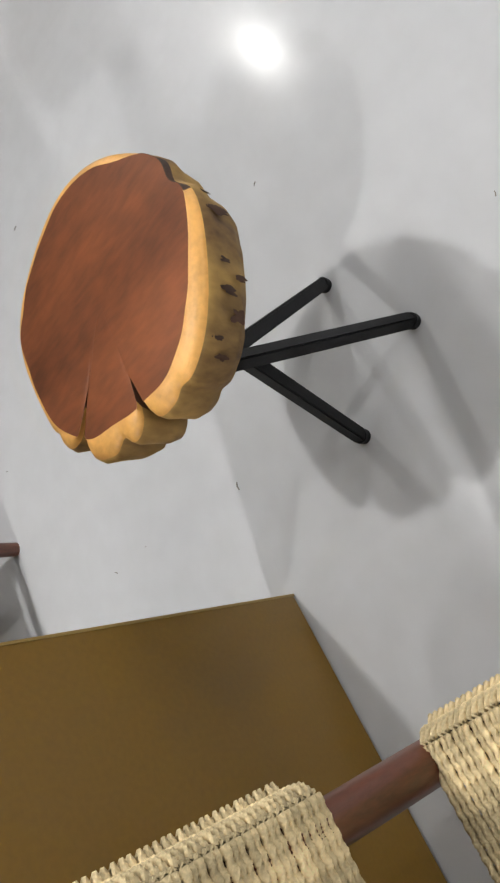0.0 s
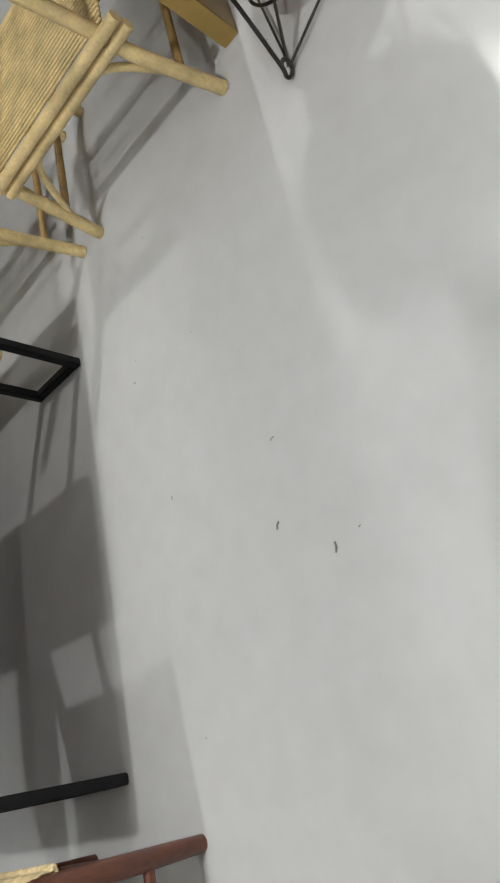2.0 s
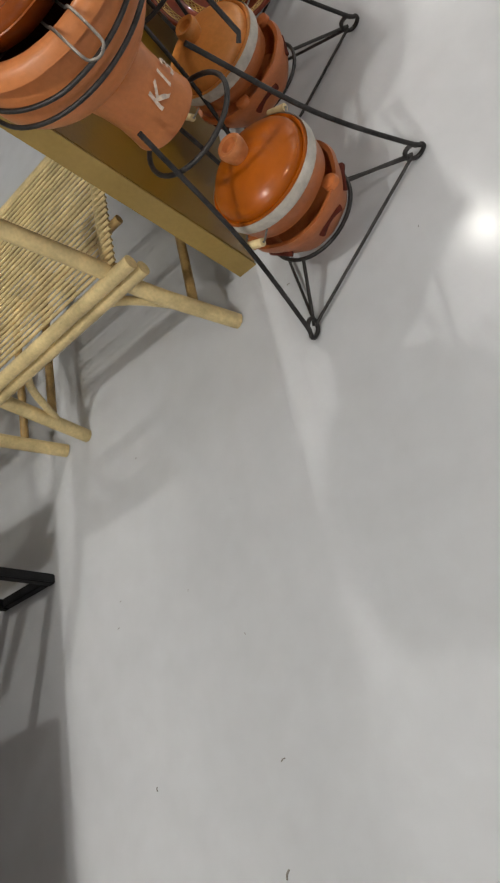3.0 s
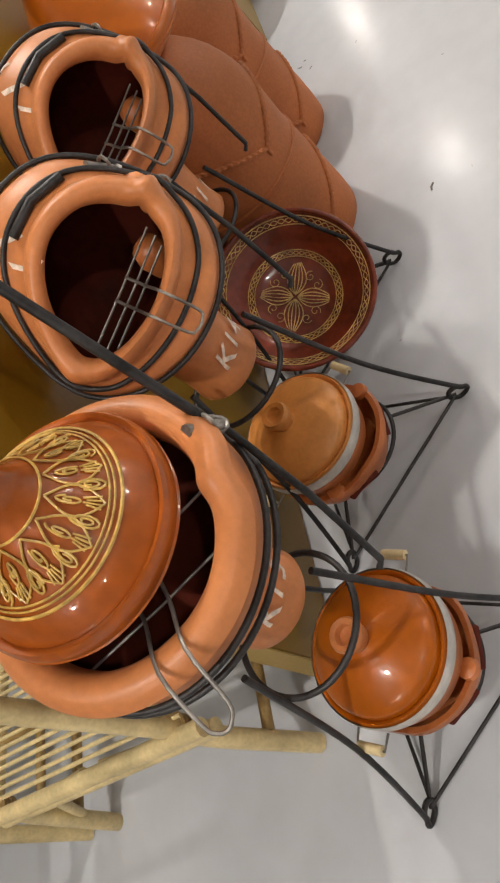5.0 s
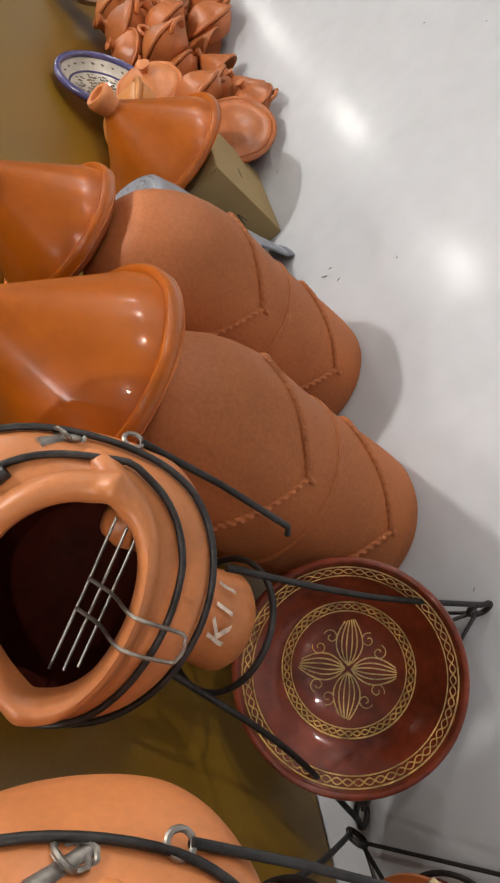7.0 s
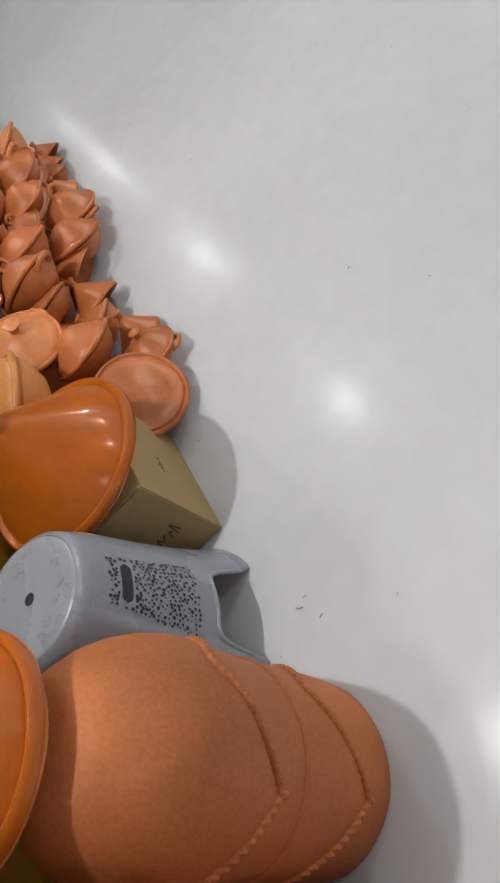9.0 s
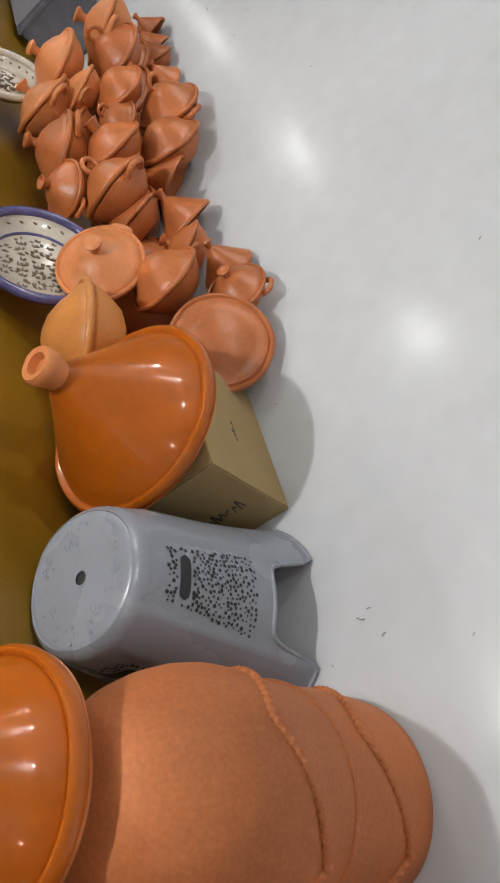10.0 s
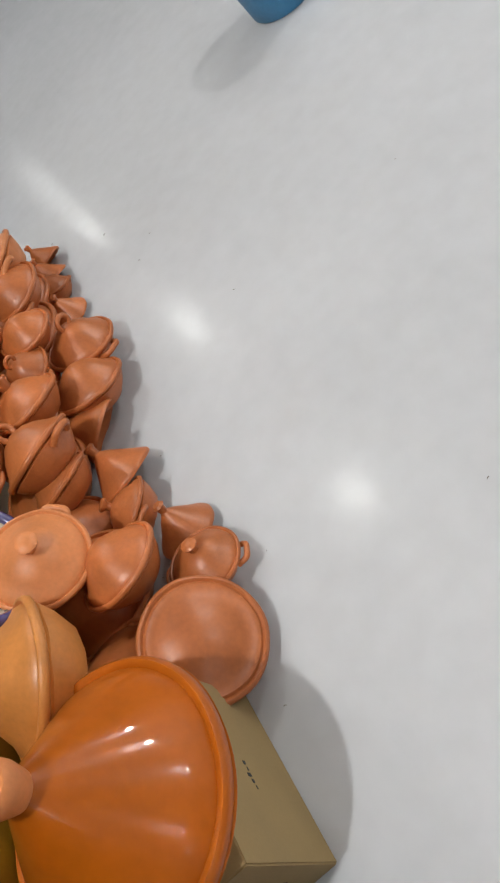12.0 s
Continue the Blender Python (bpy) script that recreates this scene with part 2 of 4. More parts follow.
X0, X1, Y0, Y1 = -6.0, 21.0, -7.0, 8.0
bm = bmesh.new()
box(bm, X0, X1, Y0, Y1, -0.2, 0.0)
tagged(part("floor", bm, FLOOR, smooth=False), "pale grey polished concrete floor with scuffs", "floor", kind="structure")
bm = bmesh.new()
box(bm, X0 - 0.2, X1 + 0.2, Y0 - 0.2, Y1 + 0.2, CEILING, CEILING + 0.2)
tagged(part("ceiling", bm, PLASTER, smooth=False), "plain grey ceiling", "ceiling", kind="structure")
for name, x0, x1, y0, y1 in (("wall_north", X0, X1, Y1, Y1 + 0.2), ("wall_south", X0, X1, Y0 - 0.2, Y0),
                             ("wall_east", X1, X1 + 0.2, Y0, Y1), ("wall_west", X0 - 0.2, X0, Y0, Y1)):
    bm = bmesh.new()
    box(bm, x0, x1, y0, y1, 0, CEILING)
    tagged(part(name, bm, PLASTER, smooth=False), "plain grey shop wall", "wall", kind="structure")

# floor seam along the line of the partitions
bm, rows = bmesh.new(), []
for x in (0.52, 0.85, 1.4, 2.0, 2.6, 2.80):
    rows.append([bm.verts.new((x, partition_y(x) - 0.012 + w * 0.03, 0.0004 + (0.0015 if 0.6 < x < 2.7 else 0.0) * (1 - w * w) ** 2)) for w in (-1, -0.75, -0.5, -0.25, 0, 0.25, 0.5, 0.75, 1)])
for a, b in zip(rows, rows[1:]):
    for k in range(8):
        bm.faces.new((a[k], b[k], b[k + 1], a[k + 1]))
tagged(part("floor_seam", bm, FLOOR), "raised pale seam in the polished floor", "floor seam", kind="structure")


def partition(x0, x1, high, label):
    root = thing("partition_panel", pose(x0, partition_y(x0), 0, 0, 0, WALL_TURN), label, "partition", "brown partitions")
    bm = bmesh.new()
    box(bm, 0.004, (x1 - x0) - 0.004, 0.0, 0.055, 0.004, high, 0.002)
    part("board", bm, PANEL, root)
    bm = bmesh.new()
    for a, b in ((0.0, 0.004), ((x1 - x0) - 0.004, x1 - x0)):
        box(bm, a, b, 0.001, 0.054, 0.0, high)
    part("edge_band", bm, PANEL_EDGE, root, "lighter laminate edge band", smooth=False)


partition(-3.2, 0.494, 1.2, "smooth olive brown partition panel on the floor")
partition(2.83, 8.6, 2.4, "long olive brown partition panel behind the pottery")

# ceiling spots, with the same housing put on the added fill lamps
spot = None
for lx, ly, power in LAMPS:
    if spot is None:
        spot = thing("ceiling_spot", pose(lx, ly, CEILING), "white round ceiling spot lamp, switched on, some added as fill", "spot lamp", "ceiling spots")
        part("housing", lathe([(0.005, 0), (0.075, 0), (0.075, -0.07), (0.07, -0.075), (0.062, -0.07), (0.06, -0.02), (0.005, -0.02)], 24), LAMP_BODY, spot)
        part("lens", lathe([(0.004, -0.024), (0.058, -0.024), (0.058, -0.03), (0.004, -0.03)], 24), GLOW, spot, "glowing lamp lens")
    else:
        copy_thing(spot, pose(lx, ly, CEILING))


# ---- live-edge wood stool ----
def bump_at(a, degrees, wide):
    d = (a - radians(degrees) + math.pi) % (2 * math.pi) - math.pi
    return math.exp(-(d / wide) ** 2)


def slab_smooth(a):
    return 0.186 + 0.006 * math.cos(2 * a + 0.6) + 0.004 * math.cos(5 * a + 1) - 0.014 * bump_at(a, -78, 0.13) + 0.007 * bump_at(a, 150, 0.40)


def slab_radius(a):
    """Uneven outline with drying cracks between rounded lobes."""
    r = slab_smooth(a) - 0.005 * max(0.0, math.cos(a - radians(150)))
    for at, deep, wide in ((136, 0.062, 0.021), (136, 0.026, 0.085), (177, 0.050, 0.030), (176, 0.020, 0.080), (161, 0.014, 0.055), (196, 0.006, 0.06), (118, 0.004, 0.05)):
        r -= deep * bump_at(a, at, wide)
    return r


def wood_stool():
    root = thing("wood_stool", pose(0.796, 0.524, 0), "live-edge red wood slab stool on crossed black bars", "stool")
    bm, n, rows = bmesh.new(), 360, []
    shape = [(0.0, 0.0, 0.477, 0), (0.30, 0, 0.478, 0), (0.60, 0, 0.478, 0), (0.99, -0.034, 0.477, 0), (1.0, -0.033, 0.477, 1), (1.0, -0.008, 0.476, 1), (1.0, -0.001, 0.470, 1),
             (1.0, 0.002, 0.460, 2), (1.0, -0.002, 0.440, 2), (1.0, -0.004, 0.415, 2), (1.0, -0.012, 0.395, 2), (0.9, -0.016, 0.388, 2), (0.02, 0, 0.388, 2)]
    for i, (s, add, z, mat_i) in enumerate(shape):
        row = []
        for k in range(n):
            a = 2 * math.pi * k / n
            edge = slab_radius(a)
            r = max(0.004, s * (edge + add))
            if add == -0.034 or add == -0.033:
                thin = bump_at(a, -72, 0.30)
                heart = slab_smooth(a) - 0.014 - 0.018 * max(0.0, math.cos(a - radians(24)) * -1) ** 2 - 0.016 * bump_at(a, 150, 0.55) + 0.020 * thin + 0.006 * noise.noise((math.cos(a) * 3, math.sin(a) * 3, 3.1))
                r = max(0.05, min(heart, edge - 0.003) + (0.0006 if add == -0.033 else 0.0))
            if mat_i == 2 and i > 6:
                r += 0.003 * noise.noise((math.cos(a) * 9, math.sin(a) * 9, z * 30))
            row.append(bm.verts.new((r * math.cos(a), r * math.sin(a), z - (0.006 * bump_at(a, -66, 0.2) if 4 < i < 8 else 0.0))))
        rows.append((row, mat_i))
    # walls of the deep cracks coloured dark, like the bark flakes
    split = [slab_smooth(2 * math.pi * k / n) - slab_radius(2 * math.pi * k / n) > 0.036 for k in range(n)]
    for (ra, _), (rb, mi) in zip(rows, rows[1:]):
        for k in range(n):
            gone = mi == 1 and bump_at(2 * math.pi * k / n, -72, 0.30) > 0.42
            bm.faces.new((ra[k], ra[(k + 1) % n], rb[(k + 1) % n], rb[k])).material_index = 3 if gone or (mi > 0 and split[k]) else mi
    bm.faces.new(rows[-1][0]).material_index = 2
    bm.faces.new(rows[0][0]).material_index = 0
    part("slab_top", bm, [HEART, SAP, BARK, BARK_DARK], root, "polished red heartwood with pale sapwood rim and bark side")
    for at, z, wide, tall, seed in ((-127, 0.440, 0.090, 0.013, 1), (-135, 0.425, 0.120, 0.012, 2), (-116, 0.445, 0.05, 0.008, 3), (-150, 0.440, 0.05, 0.007, 4), (-144, 0.452, 0.05, 0.006, 5),
                                    (-96, 0.440, 0.10, 0.016, 7), (-82, 0.440, 0.10, 0.018, 8), (-121, 0.418, 0.06, 0.008, 9)):
        bm, ring = bmesh.new(), []
        for k in range(22):
            b = 2 * math.pi * k / 22
            q = 0.75 + 0.7 * noise.noise((math.cos(b) * 1.6, math.sin(b) * 1.6, seed * 3.7))
            a, zz = radians(at) + 0.45 * wide * q * math.cos(b), z + 1.5 * tall * q * math.sin(b)
            r = slab_radius(a) + 0.0022
            ring.append(bm.verts.new((r * math.cos(a), r * math.sin(a), zz)))
        mid = bm.verts.new(((slab_radius(radians(at)) + 0.0032) * math.cos(radians(at)), (slab_radius(radians(at)) + 0.0032) * math.sin(radians(at)), z))
        for k in range(22):
            bm.faces.new((ring[k], ring[(k + 1) % 22], mid))
        part("bark_patch", bm, BARK_DARK, root, "dark flake of bark")
    for fx, fy, tx, ty in ((0.103, -0.083, -0.113, -0.012), (-0.064, -0.172, -0.107, -0.016), (-0.161, 0.003, -0.056, -0.048)):
        tip = Vector((tx, ty, 0.387))
        foot = Vector((fx, fy, 0.012))
        leg = part("leg", bar(foot, tip, 0.022), BLACK, root, "black painted square bar")
        part("foot_pad", lathe([(0.004, 0.0), (0.013, 0.0), (0.013, 0.014), (0.004, 0.014)], 16, m=Matrix.Translation((fx, fy, 0))), BLACK, leg)
    bm = bmesh.new()
    box(bm, -0.07, 0.02, -0.13, -0.04, 0.380, 0.387, 0.001)
    part("mounting_plate", bm, BLACK, root)


wood_stool()


# ---- rope-woven chairs ----
def twisted(points, r):
    """A two-ply strand: an oval section that turns along the way."""
    pts = []
    for a, b in zip(points, points[1:] + points[:1]):
        a, b = Vector(a), Vector(b)
        n = max(1, int((b - a).length / 0.0030))
        pts += [a.lerp(b, i / n) for i in range(n)]
    bm, rings, n = bmesh.new(), [], len(pts)
    for i, p in enumerate(pts):
        d = (pts[(i + 1) % n] - pts[i - 1]).normalized()
        side = Vector((1, 0, 0))
        side = (side - d * side.dot(d)).normalized()
        up, spin = d.cross(side), i * math.pi / 4
        ring = []
        for k in range(7):
            t = 2 * math.pi * k / 7
            x, y = 1.10 * r * math.cos(t), 0.84 * r * math.sin(t)
            ring.append(bm.verts.new(p + side * (x * math.cos(spin) - y * math.sin(spin)) + up * (x * math.sin(spin) + y * math.cos(spin))))
        rings.append(ring)
    for i in range(n):
        a, b = rings[i], rings[(i + 1) % n]
        for k in range(7):
            bm.faces.new((a[k], a[(k + 1) % 7], b[(k + 1) % 7], b[k]))
    return bm


def woven(m, w, d, pitch, thick, parent):
    """Rope wound round two rails: every turn is a strand of its own, slightly uneven."""
    kinds = []
    for v in range(5):
        j = [0.0022 * noise.noise((v * 3.3, k * 0.7, 2.0)) for k in range(12)]
        h = thick / 2
        pts = [(j[0], 0.012, h), (j[1], d * 0.25, h + j[1]), (j[2], d * 0.5, h - 0.004 + j[2]), (j[3], d * 0.75, h + j[3]), (j[4], d - 0.012, h), (j[5], d, h * 0.4),
               (j[6], d, -h * 0.4), (j[7], d - 0.012, -h), (0, d * 0.5, -h), (j[8], 0.012, -h), (j[9], 0, -h * 0.4), (j[10], 0, h * 0.4)]
        kinds.append(curve_points(*pts, pts[0], steps=4)[:-1])
    made = []
    for k, pts in enumerate(kinds):
        bm = twisted(pts, pitch * 0.60)
        made.append(part("rope_strand", bm, STRAW, parent))
    for i in range(int(w / pitch)):
        ob = made[i] if i < 5 else made[i * 3 % 5].copy()
        if i >= 5:
            scene.collection.objects.link(ob)
        ob.matrix_basis = m @ pose((i + 0.5) * pitch, 0, 0.0012 * math.sin(i * 2.4))


def rope_chair(m, d=0.46, back=True):
    root = thing("rope_chair", m, "low red-stained wooden chair with woven straw rope seat", "chair", "rope chairs")
    w, h = 0.50, 0.35
    for x in (0.02, w - 0.02):
        for y in (0.02, d - 0.02):
            tall = (0.86 if back and y > 0.1 else h + 0.03)
            lean = 0.06 if tall > 0.5 else 0.0
            part("leg", tube(curve_points((x, y, 0), (x, y, h), (x, y + lean, tall), steps=5), 0.021, 12, taper=lambda t: 0.85 + 0.25 * math.sin(math.pi * min(1, t * 1.2))), RED_WOOD, root)
    for a, b in (((0.02, 0.02, 0.14), (w - 0.02, 0.02, 0.14)), ((0.02, d - 0.02, 0.14), (w - 0.02, d - 0.02, 0.14)),
                 ((0.02, 0.02, 0.10), (0.02, d - 0.02, 0.10)), ((w - 0.02, 0.02, 0.10), (w - 0.02, d - 0.02, 0.10))):
        part("stretcher", tube([a, b], 0.012, 10), RED_WOOD, root)
    for a, b in (((0.02, 0.02, h), (0.02, d - 0.02, h)), ((w - 0.02, 0.02, h), (w - 0.02, d - 0.02, h))):
        part("seat_rail", tube([a, b], 0.016, 10), RED_WOOD, root)
    woven(pose(w + 0.005, 0.025, h, 0, 0, 90), d - 0.05, w + 0.01, 0.0072, 0.045, root)
    if back:
        woven(Matrix.Translation((w + 0.015, d + 0.004, h + 0.17)) @ Matrix(((0, -1, 0, 0), (0.12, 0, -1, 0), (1, 0, 0.12, 0), (0, 0, 0, 1))), 0.30, w + 0.03, 0.0072, 0.05, root)
    return root


rope_chair(pose(-0.285, 0.115, 0, 0, 0, 2), 0.38)
rope_chair(pose(0.525, 1.47, 0, 0, 0, 2))


# ---- black bench ----
def sled_bench():
    root = thing("sled_bench", pose(1.142, 1.743, 0, 0, 0, 0.6), "dark wooden bench top on black steel sled legs", "bench")
    long, deep, high = 1.20, 0.25, 0.46
    for x in (0.014, long - 0.014):
        for y in (0.014, deep - 0.014):
            part("leg", bar((x, y, 0.0), (x, y, high - 0.03), 0.028), BLACK, root)
        part("floor_bar", bar((x, 0.0285, 0.0145), (x, deep - 0.0285, 0.0145), 0.0275), BLACK, root)
    # unseen top, larger than the leg frame so its shadow reaches the legs
    bm = bmesh.new()
    box(bm, -0.05, long + 0.05, -0.11, 0.62, high - 0.03, high + 0.01, 0.006)
    part("bench_top", bm, RED_WOOD, root, "unseen wooden board, oversized to cast the floor shadow")


sled_bench()


# ---- rattan bench ----
def rattan_bench(m):
    root = thing("rattan_bench", m, "pale rattan bench with slatted cane seat", "bench", "rattan benches")
    w, d, h = 0.60, 0.55, 0.335
    for y, lean in ((0.0, 0.07), (w, -0.02)):
        for x in (0.0, d):
            part("leg", tube(curve_points((x, y, 0), (x + 0.01, y + lean * 0.8, h * 0.7), (x + 0.02, y + lean, h + 0.02), (x + 0.03, y + lean * 1.6, 0.66), steps=5), 0.0195, 10), RATTAN, root)
        part("brace", tube(curve_points((0.012, y + lean * 0.35, 0.10), (0.02, y + (0.13 if y == 0 else -0.12), 0.27), (0.02, y + (0.28 if y == 0 else -0.27), h - 0.02), steps=6), 0.011, 8), RATTAN, root)
        part("side_rail", tube([(0.0, y + lean, h), (d, y + lean, h)], 0.016, 10), RATTAN, root)
        part("low_stretcher", tube([(0.0, y + lean * 0.4, 0.12), (d, y + lean * 0.4, 0.12)], 0.012, 8), RATTAN_DARK, root)
    for z, x in ((h, 0.0), (h - 0.036, 0.004), (h, d)):
        part("seat_rail", tube([(x, 0.0, z), (x, w, z)], 0.017, 10), RATTAN, root)
    for i in range(27):
        x = 0.03 + i * (d - 0.05) / 26
        part("slat", tube([(x, 0.035, h + 0.012), (x, w - 0.0, h + 0.012)], 0.0046, 8), RATTAN, root)
    for x in (0.15, 0.30, 0.45):
        part("cross_cane", tube([(x, 0.02, h - 0.006), (x, w, h - 0.006)], 0.011, 8), RATTAN_DARK, root)
    for y in (0.064, w - 0.02):
        bm = bmesh.new()
        for k in range(4):
            tube([(0.019 + 0.021 * math.cos(a), y + 0.021 * math.sin(a), h - 0.03 + k * 0.009) for a in (i * math.pi / 6 for i in range(12))], 0.0045, 6, bm, closed=True)
        part("cane_binding", bm, RATTAN_DARK, root)
    return root


rattan_first = rattan_bench(pose(2.712, 0.972, 0, 0, 0, 2))
copy_thing(rattan_first, pose(2.69, 1.67, 0, 0, 0, 4))


# ---- wrought-iron stands with fire pots ----
def iron_stand(cx, cy, label, ring=True):
    root = thing("iron_stand", pose(cx, cy, 0), label, "pot stand", "iron pot stands")
    feet = [Vector((math.cos(a) * 0.245, math.sin(a) * 0.245, 0.0)) for a in (radians(-84), radians(156), radians(36))]
    for f in feet:
        out = f.normalized()
        pts = curve_points(out * 0.092 + Vector((0, 0, 0.54)), out * 0.155 + Vector((0, 0, 0.27)), out * 0.238 + Vector((0, 0, 0.055)), out * 0.258 + Vector((0, 0, 0.024)),
                           *(out * (0.238 + q * math.cos(a)) + Vector((0, 0, 0.027 + q * math.sin(a))) for a, q in ((-0.9, 0.021), (-1.8, 0.021), (-2.8, 0.020), (-3.8, 0.018), (-4.9, 0.015), (-5.8, 0.011))), steps=6)
        part("scroll_leg", tube(pts, 0.0052, 8), IRON, root)
        part("ring_arm", tube([out * 0.105 + Vector((0, 0, 0.085)), out * 0.232 + Vector((0, 0, 0.02))], 0.004, 6), IRON, root)
    for a, b in ((0, 1), (1, 2), (2, 0)):
        part("foot_brace", tube([feet[a] * 0.93 + Vector((0, 0, 0.016)), feet[b] * 0.93 + Vector((0, 0, 0.016))], 0.0036, 6), IRON, root)
    part("upper_ring", tube(ring_points(0.100, 0.440, c=(0.0, 0.012)), 0.005, 8, closed=True), IRON, root)
    if ring:
        part("lower_ring", tube(ring_points(0.105, 0.085), 0.0045, 8, closed=True), IRON, root)
    return root


def mouth_frame(n):
    z = Vector(n).normalized()
    x = Vector((1, 0, 0))
    x = (x - z * x.dot(z)).normalized()
    return Matrix((x, z.cross(x), z)).transposed().to_4x4()


def fire_pot(cx, cy, cz, R, n, mouth, text, fold_at, knot_at, ring_at, label, hood=0.0, sign_at=(-0.05, 0.18, 0.95)):
    """A round clay pot on a narrow foot with a lens-shaped side mouth, rolled lip, wire girdles and grill."""
    root = thing("fire_pot", pose(cx, cy, cz), label, "fire pot", "clay fire pots")
    turn = mouth_frame(n)
    back_turn = turn.inverted()
    knot_at, ring_at = Vector(knot_at), Vector(ring_at)
    knot_in = back_turn @ Vector(fold_at)
    axis = math.atan2(knot_in.y, knot_in.x)
    start = math.asin(mouth / R)
    lip_z = R * math.cos(start)
    behind = Vector((0.36, 0.18, 0.90)).normalized()

    def deform(p):
        """Narrows the mouth to a lens, folds the lip at both ends, raises the hood and flattens the belly."""
        q = back_turn @ p
        near = max(0.0, min(1.0, (q.z - lip_z + 0.060) / 0.052))
        near = near * near * (3 - 2 * near)
        u, v = q.x * math.cos(axis) + q.y * math.sin(axis), -q.x * math.sin(axis) + q.y * math.cos(axis)
        fold = 0.0
        for end in (1, -1):
            d = math.atan2(v * end, u * end)
            fold += math.exp(-(d / 0.15) ** 2) * (1.0 if end > 0 else 0.2)
        if hood:
            v *= 1 - 0.36 * near
            u *= 1 + 0.10 * near
        grow = 1 + (0.07 if hood else -0.045) * near * fold
        q = Vector((u * grow * math.cos(axis) - v * math.sin(axis), u * grow * math.sin(axis) + v * math.cos(axis), q.z + (0.012 if hood else 0.008) * near * fold))
        p = turn @ q
        if hood:
            lift = max(0.0, p.normalized().dot(behind) - 0.15) / 0.85
            p.z += hood * lift * lift * (3 - 2 * lift)
            p.x, p.y = p.x * 1.05, p.y * 1.05
        if p.z < 0:
            p.z *= 0.70
        return p
    span = math.pi - start - 0.02
    prof = [(R * math.sin(start + span * i / 44), R * math.cos(start + span * i / 44)) for i in range(45)]
    inner = [(r * 0.90, z * 0.90) for r, z in prof]
    lip = [(mouth * 0.90, lip_z - 0.018), (mouth * 0.91, lip_z - 0.004), (mouth * 0.95, lip_z + 0.007), (mouth * 1.01, lip_z + 0.013), (mouth * 1.08, lip_z + 0.0145), (mouth * 1.14, lip_z + 0.011), (mouth * 1.19, lip_z + 0.004), (mouth * 1.22, lip_z - 0.006)]
    bm = lathe(lip + [p for p in prof if p[1] < lip_z - 0.017], 160, 0.014, cx, m=turn)
    for v in bm.verts:
        v.co = deform(v.co)
    part("body", bm, CLAY_PALE, root)
    # inner wall coloured darker than the body
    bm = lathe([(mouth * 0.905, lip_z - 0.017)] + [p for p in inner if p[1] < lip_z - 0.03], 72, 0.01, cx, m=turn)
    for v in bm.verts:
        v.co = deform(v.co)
    part("inside", bm, CLAY_DARK, root, "dark red inside")
    low = -cz + 0.452
    part("foot", lathe([(0.005, low), (0.068, low), (0.073, low + 0.008), (0.070, low + 0.03), (0.067, low + 0.06), (0.069, low + 0.10), (0.074, -R * 0.70), (0.088, -R * 0.56)], 40, 0.02, cx, m=Matrix.Translation((0.01, 0.015, 0))), CLAY_PALE, root)
    spin = radians(-115)

    def wrap(u, v):
        a = spin + u / 0.07
        return Vector((0.01 + math.cos(a) * 0.0735, 0.015 + math.sin(a) * 0.0735, low + 0.066 + v))
    lettering(text, 0.052, CHALK, root, wrap)

    def wrap_high(u, v):
        side = Vector(sign_at).normalized()
        along = Vector((0.85, 0.25, 0.3))
        along = (along - side * along.dot(side)).normalized()
        return deform((side * R + along * u + side.cross(along) * v).normalized() * (R * 1.015))
    for z in (lip_z - 0.030, lip_z - 0.074) if hood else (lip_z - 0.052, lip_z - 0.092):
        rr = math.sqrt(max(0.0, R * R - z * z)) + (0.006 if hood else 0.009)
        part("wire_girdle", tube([deform(turn @ Vector(p)) for p in ring_points(rr, z, 72)], 0.0042, 7, closed=True), IRON, root)
    if hood:
        lettering(text, 0.058, CHALK, root, wrap_high)
    bm = bmesh.new()
    for k in range(3):
        tube([knot_at + Vector((0.011 * math.cos(a), 0.011 * math.sin(a + k), 0.010 * math.sin(a) + 0.006 * k)) for a in (i * math.pi / 5 for i in range(10))], 0.0028, 6, bm, closed=True)
    tube([knot_at + Vector((0.004, -0.002, -0.012)), knot_at + Vector((-0.02, 0.012, 0.036))], 0.0085, 10, bm)
    part("wire_knot", bm, WIRE, root, "twisted steel wire knot")
    if hood:
        f, up = Vector(fold_at).normalized() * (R + 0.006), turn @ Vector((0, 0, 1))
        part("pinched_ear", tube(curve_points(f * 0.93 - up * 0.006, f * 1.02 + up * 0.006, f.lerp(knot_at, 0.35) * 1.05, f.lerp(knot_at, 0.75) * 0.97, steps=5), 0.0165, 12, taper=lambda t: 0.45 + 0.62 * math.sin(math.pi * t) ** 0.7), CLAY_PALE, root, "pinched clay ear at the lip")
        clamp = [deform(turn @ Vector((math.cos(a) * mouth * 1.36, math.sin(a) * mouth * 1.36, lip_z - 0.020))) for a in (axis + radians(d) for d in (52, 72, 92))]
        part("clamp_rod", tube(clamp, 0.0075, 8), IRON, root, "short black iron clamp rod")
    lean = -0.038 if hood else -0.105
    part("poker_eye", tube([ring_at + Vector((0.011 * math.cos(a), 0.004 * math.sin(a), 0.011 * math.sin(a))) for a in (i * math.pi / 6 for i in range(12))], 0.0032, 6, closed=True), WIRE, root, "steel wire eye")
